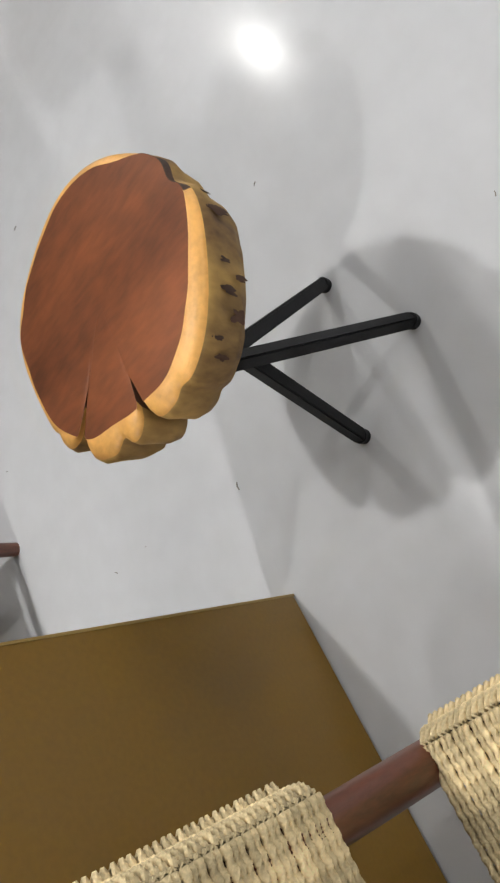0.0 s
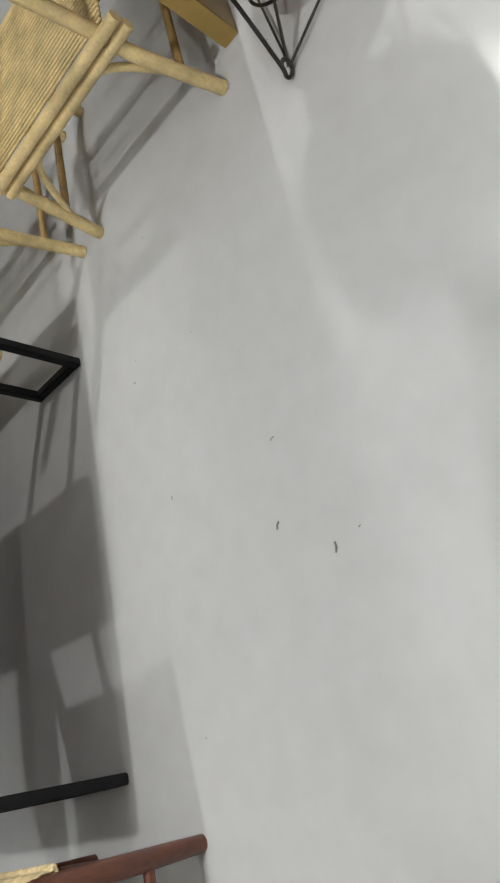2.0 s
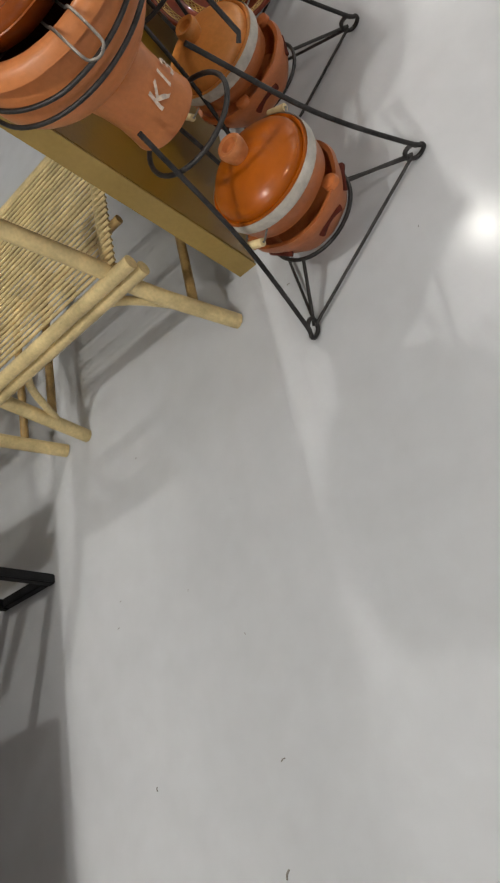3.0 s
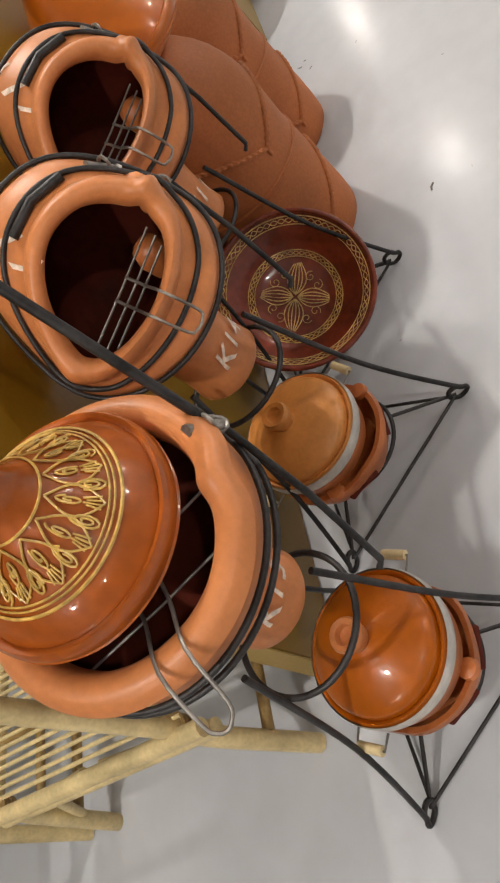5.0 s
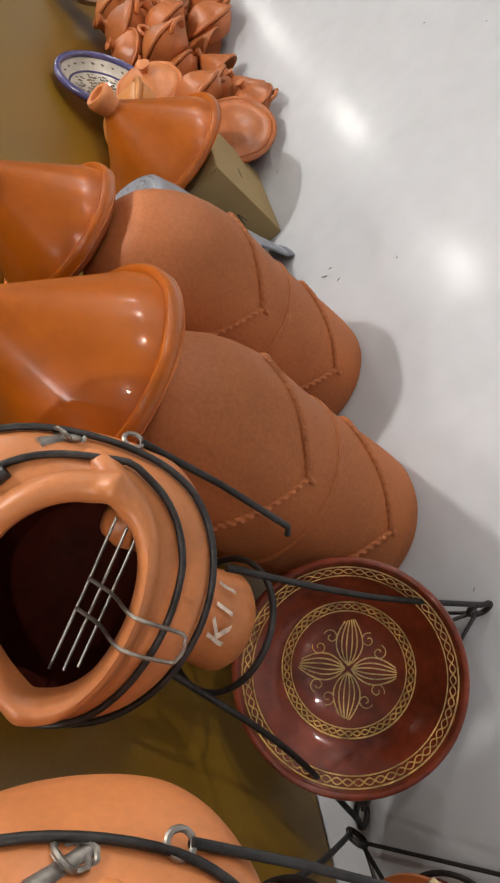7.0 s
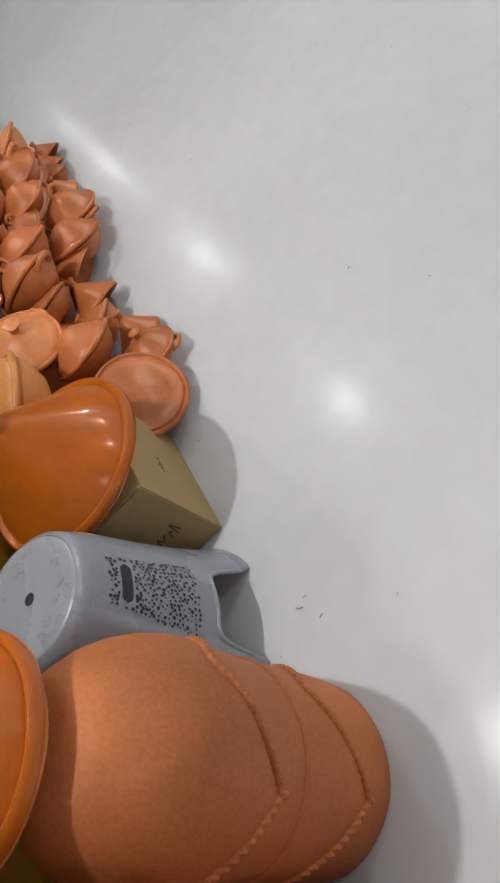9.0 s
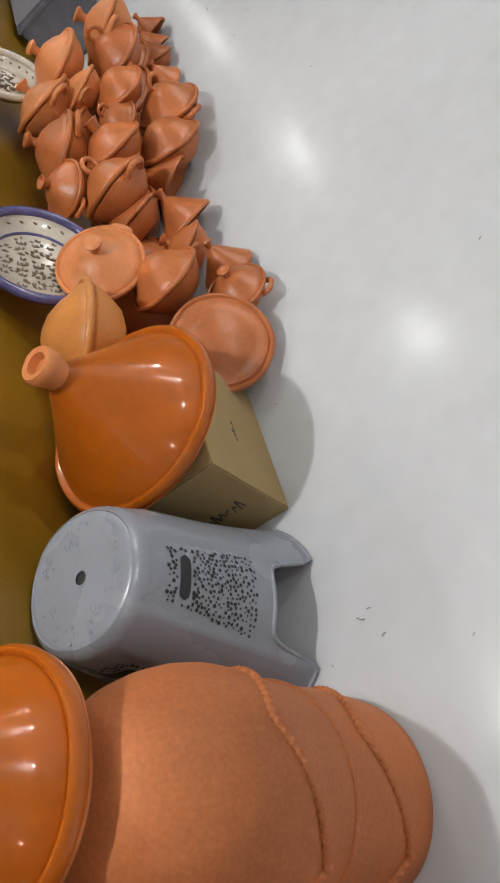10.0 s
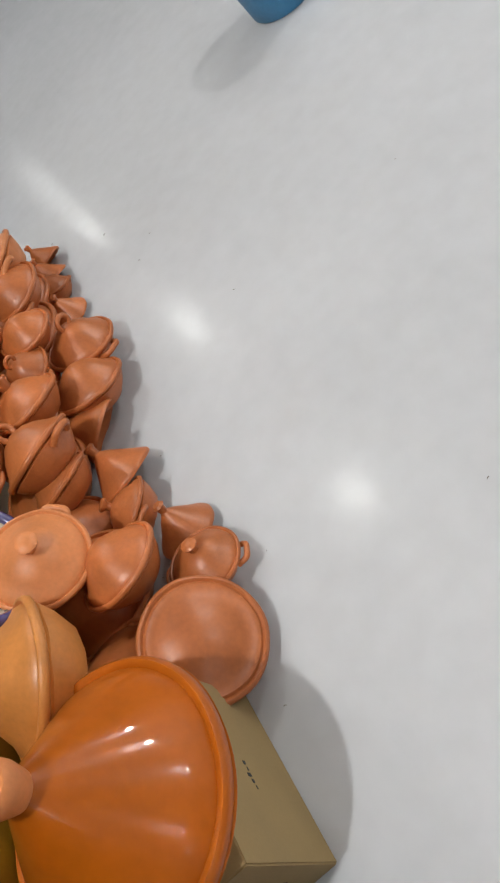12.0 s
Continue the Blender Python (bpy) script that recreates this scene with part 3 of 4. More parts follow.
    part("hanging_poker", tube([ring_at + Vector((0.0, -0.004, -0.008)), ring_at + Vector((lean * 0.47, -0.020, -0.13)), ring_at + Vector((lean, -0.028, -0.258)), ring_at + Vector((lean - 0.004, -0.018, -0.268))], 0.0048, 8), IRON, root, "black iron poker")
    if not hood:
        part("upright_rod", tube([ring_at + Vector((0, 0, 0.006)), ring_at + Vector((0.048, 0.026, 0.18)), ring_at + Vector((0.096, 0.052, 0.36))], 0.0062, 8), IRON, root, "black iron rod")
    # grill rods run from fold to fold on the lower side of the mouth; a looped handle lies over the lip
    lower = -1 if (turn @ Vector((-math.sin(axis), math.cos(axis), 0))).z > 0 else 1

    swing = 0.0 if hood else radians(15)

    def inside(u, v, z):
        u, v = u * math.cos(swing) + v * math.sin(swing), lower * (v * math.cos(swing) - u * math.sin(swing))
        return turn @ Vector((u * math.cos(axis) - v * math.sin(axis), u * math.sin(axis) + v * math.cos(axis), z))
    deep, narrow = lip_z - 0.040, (0.64 if hood else 1.0)
    bm = bmesh.new()
    for k in ((0.10, 0.34, 0.55) if hood else (-0.5, 0.1, 0.55, 0.8)):
        x = mouth * 0.93 * math.sqrt(1 - k * k)
        tube([inside(-x, k * mouth * narrow, deep), inside(0, k * mouth * narrow, deep - 0.006), inside(x, k * mouth * narrow, deep)], 0.0019, 6, bm)
    part("grill", bm, WIRE, root, "steel wire grill")
    m2 = mouth * narrow
    reach = 1.0 if hood else 0.80
    bm = tube(curve_points(*[inside(*p) for p in ((-0.018, 0.10 * m2, deep), (-0.018, 0.62 * m2, deep + 0.02), (-0.018, m2 * 1.10, lip_z + 0.021), (-0.017, m2 * 1.90 * reach, lip_z + 0.004), (-0.009, m2 * 2.03 * reach, lip_z + 0.002),
                                                  (0.0, m2 * 2.06 * reach, lip_z + 0.001), (0.009, m2 * 2.03 * reach, lip_z + 0.002), (0.017, m2 * 1.90 * reach, lip_z + 0.004), (0.018, m2 * 1.10, lip_z + 0.021), (0.018, 0.62 * m2, deep + 0.02), (0.018, 0.10 * m2, deep))], steps=4), 0.0024, 7)
    part("grill_handle", bm, WIRE, root)
    if hood:
        part("inner_rest", lathe([(0.026, -0.03), (0.030, 0.0), (0.022, 0.022), (0.005, 0.030)], 20, 0.08, cx, m=Matrix.Translation(inside(0.072, 0.12 * mouth, lip_z - 0.125))), CLAY, root, "clay pot rest inside the mouth")
    return root


for cx, cy in ((2.764, 0.670), (3.240, 0.694), (3.682, 0.716)):
    iron_stand(cx, cy, "black wrought-iron tripod pot stand with scroll feet", cx < 3.5)
fire_pot(2.800, 0.700, 0.702, 0.168, (-0.20, -0.25, 0.95), 0.144, "K13", (0.000, -0.145, 0.070), (0.078, -0.165, 0.043), (0.078, -0.165, 0.043), "pale clay fire pot holding a glazed tagine")
fire_pot(3.255, 0.697, 0.707, 0.160, (-0.66, -0.41, 0.63), 0.103, "K14", (0.006, -0.154, 0.092), (0.074, -0.112, 0.124), (0.076, -0.150, 0.054), "pale clay fire pot with open mouth and wire grill", 0.066)
fire_pot(3.668, 0.703, 0.706, 0.160, (-0.66, -0.41, 0.63), 0.100, "K11", (0.003, -0.154, 0.091), (0.078, -0.112, 0.122), (0.100, -0.134, 0.048), "pale clay fire pot with open mouth, bound with wire", 0.066)


# ---- tagines ----
def tagine(m, r, h, mat, knob_mat, label, base_mat=None, base_h=0.05, grey=False, group="tagines", straight=0.0):
    """A shallow dish and a tall conical lid with a hollow knob."""
    root = thing("tagine", m, label, "tagine", group)
    foot, flare = (0.84, 0.92) if straight < 0 else (0.62, 0.74)
    part("dish", lathe([(0.005, 0.0), (r * foot, 0.0), (r * flare, 0.008), (r * (0.95 if straight >= 0 else 0.985), base_h * 0.8), (r * 1.0, base_h), (r * 0.965, base_h + 0.004), (r * 0.93, base_h), (r * 0.70, 0.018), (r * 0.3, 0.014), (0.005, 0.014)], 64, 0.012, r), base_mat or mat, root)
    z = base_h
    k = (0.028 + r * 0.055) * (0.78 if straight < 0 else 1.0)
    cone = [(r * 0.88, z - 0.004), (r * 0.985, z + 0.000), (r * 1.0, z + 0.010), (r * 0.99, z + 0.019), (r * 0.965, z + 0.025), (r * 0.935, z + 0.024), (r * 0.905, z + 0.019)]
    for i in range(1, 14):
        t = i / 13
        if straight < 0:
            cone.append((k * 0.8 + (r * 0.90 - k * 0.8) * (1 - t ** 1.9), z + 0.026 + (h - z - 0.026 - k * 1.3) * t))
            continue
        cone.append((r * 0.90 * (1 - t) ** (1.0 + straight) + k * 0.80 * t, z + 0.028 + (h - z - 0.028 - k * 1.5) * (t ** (1.0 - 0.18 * straight))))
    lid = part("lid", lathe(cone + [(k * 0.72, h - k * 1.4)], 64, 0.012, r + 3), mat, root)
    if grey:
        part("rim_band", lathe([(r * 1.003, z - 0.006), (r * 1.02, z + 0.000), (r * 1.02, z + 0.016), (r * 1.003, z + 0.022)], 64), GREY_RIM, lid, "pale grey rim band")
    part("knob", lathe([(k * 0.70, h - k * 1.55), (k * 0.82, h - k * 1.2), (k * 1.0, h - k * 0.6), (k * 1.02, h - k * 0.2), (k * 0.9, h), (k * 0.6, h - 0.002), (k * 0.52, h - k * 0.5), (0.004, h - k * 0.6)], 32, 0.03, r), knob_mat, lid, "unglazed hollow knob")
    return root, lid


def swirl(c, r, turns, start, z=0.0, n=26):
    return [(c[0] + r * (1 - 0.8 * i / n) * math.cos(start + turns * 2 * math.pi * i / n), c[1] + r * (1 - 0.8 * i / n) * math.sin(start + turns * 2 * math.pi * i / n), z) for i in range(n)]


# large patterned tagine lid in the first fire pot
root, lid = tagine(pose(2.805, 0.716, 0.760, 11, -9, 20), 0.139, 0.240, GLAZE_RED, CLAY, "red-brown glazed tagine with yellow slip scrolls", straight=0.45)
bm = bmesh.new()


def on_lid(a, t):
    r = 0.139 * 0.90 * (1 - t) ** 1.45 + 0.0285 * t
    z = 0.078 + (0.240 - 0.078 - 0.0535) * (t ** 0.92)
    return Vector((math.cos(a) * (r + 0.0016), math.sin(a) * (r + 0.0016), z + 0.0016))


for t, w in ((0.16, 0.0020), (0.20, 0.0013), (0.23, 0.0013), (0.66, 0.0016)):
    tube([on_lid(2 * math.pi * i / 60, t) for i in range(60)], w, 5, bm, closed=True)
for k in range(13):
    a0 = 2 * math.pi * k / 13
    tube([on_lid(a0 + x * 2.6, 0.34 + y * 3.2) for x, y, _ in swirl((0, 0), 0.032, 2.2, k)], 0.0014, 5, bm)
    tube([on_lid(a0 + 0.242 + x * 2.0, 0.46 + y * 3.0) for x, y, _ in swirl((0, 0), 0.034, 1.6, 2.0 - k)], 0.0013, 5, bm)
    for s in (-1, 1):
        tube([on_lid(a0 + 0.242 + s * 0.235 * math.sin(math.pi * t), 0.25 + 0.38 * t) for t in (i / 14 for i in range(15))], 0.0013, 5, bm)
    for j in range(4):
        tube([on_lid(a0 + 0.242 + (j - 1.5) * 0.05, 0.27), on_lid(a0 + 0.242 + (j - 1.5) * 0.03, 0.36 + 0.02 * (j % 2))], 0.0012, 5, bm)
part("slip_pattern", bm, SLIP, lid, "yellow scrolled slip pattern")


def wire_grips(root, r, z, angle):
    """Two pale wooden grips on wire loops at the sides of a small tagine."""
    for s in (0, math.pi):
        a = angle + s
        out, side = Vector((math.cos(a), math.sin(a), 0)), Vector((-math.sin(a), math.cos(a), 0))
        base = out * r + Vector((0, 0, z))
        bow = tube([base - side * 0.026, base + out * 0.026 - side * 0.024, base + out * 0.026 + side * 0.024, base + side * 0.026], 0.0022, 6)
        loop = part("grip_wire", bow, WIRE, root)
        part("grip", tube([base + out * 0.026 - side * 0.021, base + out * 0.026, base + out * 0.026 + side * 0.021], 0.0085, 12), BEECH, loop, "pale turned wooden grip")


def small_fire_base(m, r, label):
    """A small clay brazier with a flared wall and side vents."""
    root = thing("clay_brazier", m, label, "brazier", "small clay braziers")
    bm = lathe([(0.005, 0.0), (r * 0.72, 0.0), (r * 0.80, 0.012), (r * 0.92, 0.035), (r * 0.99, 0.06), (r * 1.05, 0.078), (r * 1.03, 0.09), (r * 0.95, 0.088), (r * 0.88, 0.06), (r * 0.7, 0.02), (0.005, 0.018)], 56, 0.04, r)
    part("bowl", bm, CLAY, root)
    # dark bars paint the shade of the vents; the wall stays closed
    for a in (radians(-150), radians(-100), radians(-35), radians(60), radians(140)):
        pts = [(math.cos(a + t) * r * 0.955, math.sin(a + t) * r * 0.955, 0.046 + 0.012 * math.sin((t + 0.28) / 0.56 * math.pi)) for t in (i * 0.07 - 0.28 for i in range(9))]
        part("vent", tube(pts, 0.0085, 8), CLAY_DARK, root, "dark bar painting the shade of a vent slot")
    for a in (radians(-120), radians(0), radians(120)):
        part("pot_rest", lathe([(0.005, 0.088), (0.018, 0.088), (0.016, 0.10), (0.004, 0.104)], 12, m=Matrix.Translation((math.cos(a) * r * 0.97, math.sin(a) * r * 0.97, 0))), CLAY, root)
    return root


small_fire_base(pose(2.757, 0.662, 0.085, 0, 0, 0), 0.117, "small clay brazier under a glazed tagine")
root, lid = tagine(pose(2.755, 0.660, 0.192), 0.120, 0.165, GLAZE, CLAY_PALE, "small orange glazed tagine with wooden grips", CLAY, 0.055, True, "small tagines", -1)
wire_grips(root, 0.122, 0.052, radians(155))
small_fire_base(pose(3.215, 0.706, 0.085, 0, 0, 60), 0.126, "small clay brazier with vent slots")
root, lid = tagine(pose(3.207, 0.712, 0.190, 3, -4, 0), 0.121, 0.160, OCHRE, OCHRE, "small unglazed ochre clay tagine with wooden grips", CLAY, 0.055, True, "small tagines", -1)
wire_grips(root, 0.123, 0.050, radians(-50))


# ---- patterned deep dish leaning on the third stand ----
def deep_dish(m, r):
    root = thing("deep_dish", m, "dark brown glazed dish with yellow flower pattern", "dish")
    prof = [(0.005, 0.0), (r * 0.5, 0.0), (r * 0.62, 0.006), (r * 0.80, 0.035), (r * 0.98, 0.068), (r * 1.0, 0.075), (r * 0.985, 0.080), (r * 0.95, 0.076), (r * 0.72, 0.036), (r * 0.60, 0.016), (r * 0.3, 0.010), (0.005, 0.010)]
    part("body", lathe(prof, 72, 0.01, 1), GLAZE_DARK, root)
    part("rim", tube(ring_points(r * 0.985, 0.079, 72), 0.0065, 8, closed=True), GLAZE_DARK, root, "dark red glazed rim")

    def wall(q):
        pts = [(0.0, 0.0105), (0.3, 0.0105), (0.60, 0.0165), (0.72, 0.0365), (0.95, 0.0765)]
        for (a, za), (b, zb) in zip(pts, pts[1:]):
            if q <= b:
                return za + (zb - za) * (q - a) / (b - a) + 0.0007
        return 0.078

    def line(pairs, w, closed, bm):
        tube([(q * r * math.cos(a), q * r * math.sin(a), wall(q)) for a, q in pairs], w * 1.1, 4, bm, closed=closed)
    full = [2 * math.pi * i / 72 for i in range(72)]
    bm = bmesh.new()
    for q, w in ((0.93, 0.0016), (0.85, 0.0013), (0.60, 0.0016), (0.52, 0.0013)):
        line([(a, q) for a in full], w, True, bm)
    for ph in (0, math.pi):
        line([(a, 0.89 + 0.022 * math.sin(30 * a + ph)) for a in (2 * math.pi * i / 240 for i in range(240))], 0.0012, True, bm)
        line([(a, 0.56 + 0.022 * math.sin(24 * a + ph)) for a in (2 * math.pi * i / 200 for i in range(200))], 0.0012, True, bm)
    part("border_pattern", bm, SLIP_DULL, root, "yellow braided borders")
    bm = bmesh.new()
    for k in range(4):
        a0 = k * math.pi / 2
        for s in (0.24, 0.14, 0.05):
            for sign in (-1, 1):
                pts = []
                for i in range(13):
                    t = i / 12
                    u, v = 0.03 + 0.47 * t, sign * s * 0.50 * math.sin(math.pi * t ** 0.8)
                    pts.append((r * (u * math.cos(a0) - v * math.sin(a0)), r * (u * math.sin(a0) + v * math.cos(a0)), 0.0112 + 0.003 * max(0, u - 0.3)))
                tube(pts, 0.0016, 4, bm)
        b0 = a0 + math.pi / 4
        for sign in (-1, 1):
            tube([(r * (x * math.cos(b0) - y * math.sin(b0)), r * (x * math.sin(b0) + y * math.cos(b0)), 0.012) for x, y, _ in swirl((0.31, sign * 0.07), 0.07, 1.2 * sign, 0.5)], 0.0011, 4, bm)
        tube([(r * (x * math.cos(a0) - y * math.sin(a0)), r * (x * math.sin(a0) + y * math.cos(a0)), 0.0115) for x, y, _ in swirl((0.46, 0.0), 0.045, 1.3, 1.0)], 0.0011, 4, bm)
    part("flower_pattern", bm, SLIP_DULL, root, "yellow four-petalled flower")
    return root


deep_dish(Matrix.Translation((3.664, 0.702, 0.138)) @ mouth_frame((-0.50, -0.38, 0.78)) @ pose(0, 0, 0, 0, 0, -20), 0.190)


# ---- tall jars with glazed lids ----
def tall_jar(m, top, label, wide=1.0):
    """A heavy jar with a plain band, and two rope-twist bands laid in pointed swags above and below it."""
    root = thing("clay_jar", m, label, "jar", "tall clay jars")
    prof = [(0.005, 0.0), (0.174, 0.0), (0.181, 0.007), (0.183, 0.05), (0.184, 0.12), (0.181, 0.20), (0.178, 0.27), (0.178, 0.32), (0.182, 0.38), (0.185, 0.43), (0.183, 0.47), (0.176, 0.51),
            (0.164, 0.55), (0.147, 0.585), (0.126, 0.615), (0.106, 0.637), (0.085, top - 0.004), (0.05, top), (0.005, top)]
    prof = [(r * wide, z) for r, z in prof]

    def wall(z):
        for (r0, z0), (r1, z1) in zip(prof[2:], prof[3:]):
            if z <= z1:
                return r0 + (r1 - r0) * (z - z0) / (z1 - z0)
        return prof[-3][0]
    body = part("body", lathe(prof, 72, 0.014, top + wide), CLAY_MATT, root)

    def swag(a, high, deep):
        x = ((a - radians(-134)) / (2 * math.pi / 3)) % 1.0
        return high - deep * abs(1 - 2 * x) ** 1.15
    for high, deep in ((0.468, 0.108), (0.212, 0.118)):
        bm, n, rows = bmesh.new(), 480, []
        for k in range(n):
            a = 2 * math.pi * k / n
            z = swag(a, high, deep)
            r = wall(z)
            row = []
            for b in (i * math.pi / 4 for i in range(8)):
                puff = 0.90 + 0.19 * math.sin(a * 84 + b * 1.6)
                row.append(bm.verts.new(((r + 0.0078 * puff * math.cos(b)) * math.cos(a), (r + 0.0078 * puff * math.cos(b)) * math.sin(a), z + 0.0092 * puff * math.sin(b))))
            rows.append(row)
        for k in range(n):
            p, q = rows[k], rows[(k + 1) % n]
            for i in range(8):
                bm.faces.new((p[i], p[(i + 1) % 8], q[(i + 1) % 8], q[i]))
        part("rope_band", bm, CLAY_MATT, body, "applied rope-twist clay band in pointed swags")
        for k in range(3):
            a = radians(-134 + 120 * k)
            z = high - deep - 0.012
            c = Vector((math.cos(a), math.sin(a), 0)) * wall(z)
            bm = bmesh.new()
            bmesh.ops.create_icosphere(bm, subdivisions=2, radius=0.009, matrix=Matrix.Translation(c + Vector((0, 0, z))) @ Matrix.Diagonal((0.7, 0.7, 1.3, 1)))
            part("swag_boss", bm, CLAY_MATT, body)
    part("plain_band", tube(ring_points(wall(0.288) - 0.001, 0.288, 72), 0.0062, 8, closed=True), CLAY_MATT, body)
    return root


tall_jar(pose(4.014, 0.690, 0), 0.655, "tall clay jar with rope bands, glazed tagine on top", 0.975)
tall_jar(pose(4.455, 0.686, 0), 0.655, "tall clay jar with rope bands beside a grey stool", 0.975)


# ---- plastic stool ----
def plastic_stool(m):
    root = thing("plastic_stool", m, "grey plastic stool with pierced pattern sides", "stool")

    def side(z):
        return 0.132 + (0.470 - z) * 0.135 + 0.024 * ((0.470 - z) / 0.470) ** 3
    n = 96
    bm, rows = bmesh.new(), []
    for z in (0.470, 0.462, 0.445, 0.40, 0.34, 0.28, 0.22, 0.17, 0.13, 0.10, 0.05, 0.0):
        row = []
        for k in range(n):
            a = 2 * math.pi * k / n
            face = (a - radians(-105)) % (math.pi / 2)
            face = min(face, math.pi / 2 - face)
            arch = 0.130 * max(0.0, 1 - (face / 0.50) ** 9) if face < 0.50 else 0.0
            zz = max(z, arch)
            r = side(zz) * (1 + 0.014 * math.cos(4 * (a - radians(-105)) + math.pi)) - (0.010 if z == 0.470 else 0.002 if z == 0.462 else 0.0)
            if face > 0.52:
                r += 0.007 * min(1, (0.45 - zz) / 0.05) if zz < 0.45 else 0
            row.append(bm.verts.new((r * math.cos(a), r * math.sin(a), zz)))
        rows.append(row)
    for ra, rb in zip(rows, rows[1:]):
        for k in range(n):
            q = (ra[k], ra[(k + 1) % n], rb[(k + 1) % n], rb[k])
            if max(v.co.z for v in q) - min(v.co.z for v in q) > 1e-5:
                bm.faces.new(q)
    bmesh.ops.remove_doubles(bm, verts=bm.verts, dist=1e-6)
    bmesh.ops.solidify(bm, geom=bm.faces, thickness=0.004)
    part("shell", bm, PLASTIC, root)
    part("seat", lathe([(0.0125, 0.4715), (0.03, 0.4735), (0.075, 0.4735), (0.112, 0.4735), (0.1205, 0.4725), (0.1262, 0.4695), (0.1300, 0.4645), (0.1270, 0.4610), (0.0125, 0.4640)], 72), PLASTIC, root)
    # dark disc paints the shade down the seat hole
    part("seat_hole", lathe([(0.004, 0.4685), (0.0124, 0.4685), (0.0124, 0.4665), (0.004, 0.4665)], 20), PLASTIC_DARK, root, "dark disc painting the shade in the round seat hole")
    rnd = random.Random(4)
    for face in range(4):
        mid = radians(-105) + face * math.pi / 2
        bm = bmesh.new()
        spots = []
        for _ in range(2600):
            u, z = rnd.uniform(-0.46, 0.46), rnd.uniform(0.185, 0.405)
            if abs(u) > 0.45 * (0.72 + 0.28 * (0.405 - z) / 0.2) or (abs(z - 0.365) < 0.02 and abs(u) < 0.33):
                continue
            if all((u - p) ** 2 * 0.03 + (z - q) ** 2 > 0.0088 ** 2 * (0.5 + 0.6 * ((p * 37) % 1)) for p, q in spots):
                spots.append((u, z))
        # dark facets on the solid shell stand in for the holes' shade
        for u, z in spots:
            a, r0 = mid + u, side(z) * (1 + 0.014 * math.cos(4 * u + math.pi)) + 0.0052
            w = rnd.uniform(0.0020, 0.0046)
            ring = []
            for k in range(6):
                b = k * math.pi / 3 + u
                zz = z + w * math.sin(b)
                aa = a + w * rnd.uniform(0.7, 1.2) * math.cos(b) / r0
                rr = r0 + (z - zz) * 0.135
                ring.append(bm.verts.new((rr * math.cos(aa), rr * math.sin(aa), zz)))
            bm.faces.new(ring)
        tagged(part("pierced_pattern", bm, PLASTIC_DARK, root, "dark dots painting the shade of pierced holes", smooth=False), kind="stuff")
        # dark strip paints the slot's shade; the shell behind is closed
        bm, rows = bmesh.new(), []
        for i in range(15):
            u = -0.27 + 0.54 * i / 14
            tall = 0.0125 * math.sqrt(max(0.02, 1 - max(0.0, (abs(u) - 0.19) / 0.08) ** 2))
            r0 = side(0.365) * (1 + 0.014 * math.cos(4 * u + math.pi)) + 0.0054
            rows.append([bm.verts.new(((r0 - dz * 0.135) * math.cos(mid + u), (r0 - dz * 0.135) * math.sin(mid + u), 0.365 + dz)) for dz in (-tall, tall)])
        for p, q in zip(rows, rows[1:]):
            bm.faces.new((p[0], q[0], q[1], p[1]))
        part("hand_slot", bm, PLASTIC_DARK, root, "dark patch painting the shade of a hand slot", smooth=False)
    edge = []
    for k in range(192):
        a = 2 * math.pi * k / 192
        face = (a - radians(-105)) % (math.pi / 2)
        face = min(face, math.pi / 2 - face)
        zz = 0.130 * max(0.0, 1 - (face / 0.50) ** 9) if face < 0.50 else 0.0
        r = side(zz) * (1 + 0.014 * math.cos(4 * (a - radians(-105)) + math.pi)) + (0.007 if face > 0.52 else 0.0) + 0.002
        edge.append((r * math.cos(a), r * math.sin(a), zz + 0.0055))
    part("rolled_edge", tube(edge, 0.0055, 8, closed=True), PLASTIC, root)
    for q in range(4):
        for off in (0.54, -0.54):
            a = radians(-105) + q * math.pi / 2 + off
            part("side_rib", tube([((side(z) + 0.0035) * math.cos(a), (side(z) + 0.0035) * math.sin(a), z) for z in (0.43, 0.3, 0.15, 0.02)], 0.0045, 8), PLASTIC, root)
    rings = bmesh.new()
    for _ in range(46):
        a, q, w = rnd.uniform(0, 6.28), rnd.uniform(0.06, 0.112), rnd.uniform(0.5, 1.6)
        c = (q * math.cos(a), q * math.sin(a))
        tube([(x, y, 0.4737) for x, y, _ in swirl(c, 0.006 * w, 0.9, a * 3, 0, 8)], 0.0007, 4, rings)
    tagged(part("embossed_motif", rings, PLASTIC, root), kind="stuff")


plastic_stool(pose(4.853, 0.820, 0))


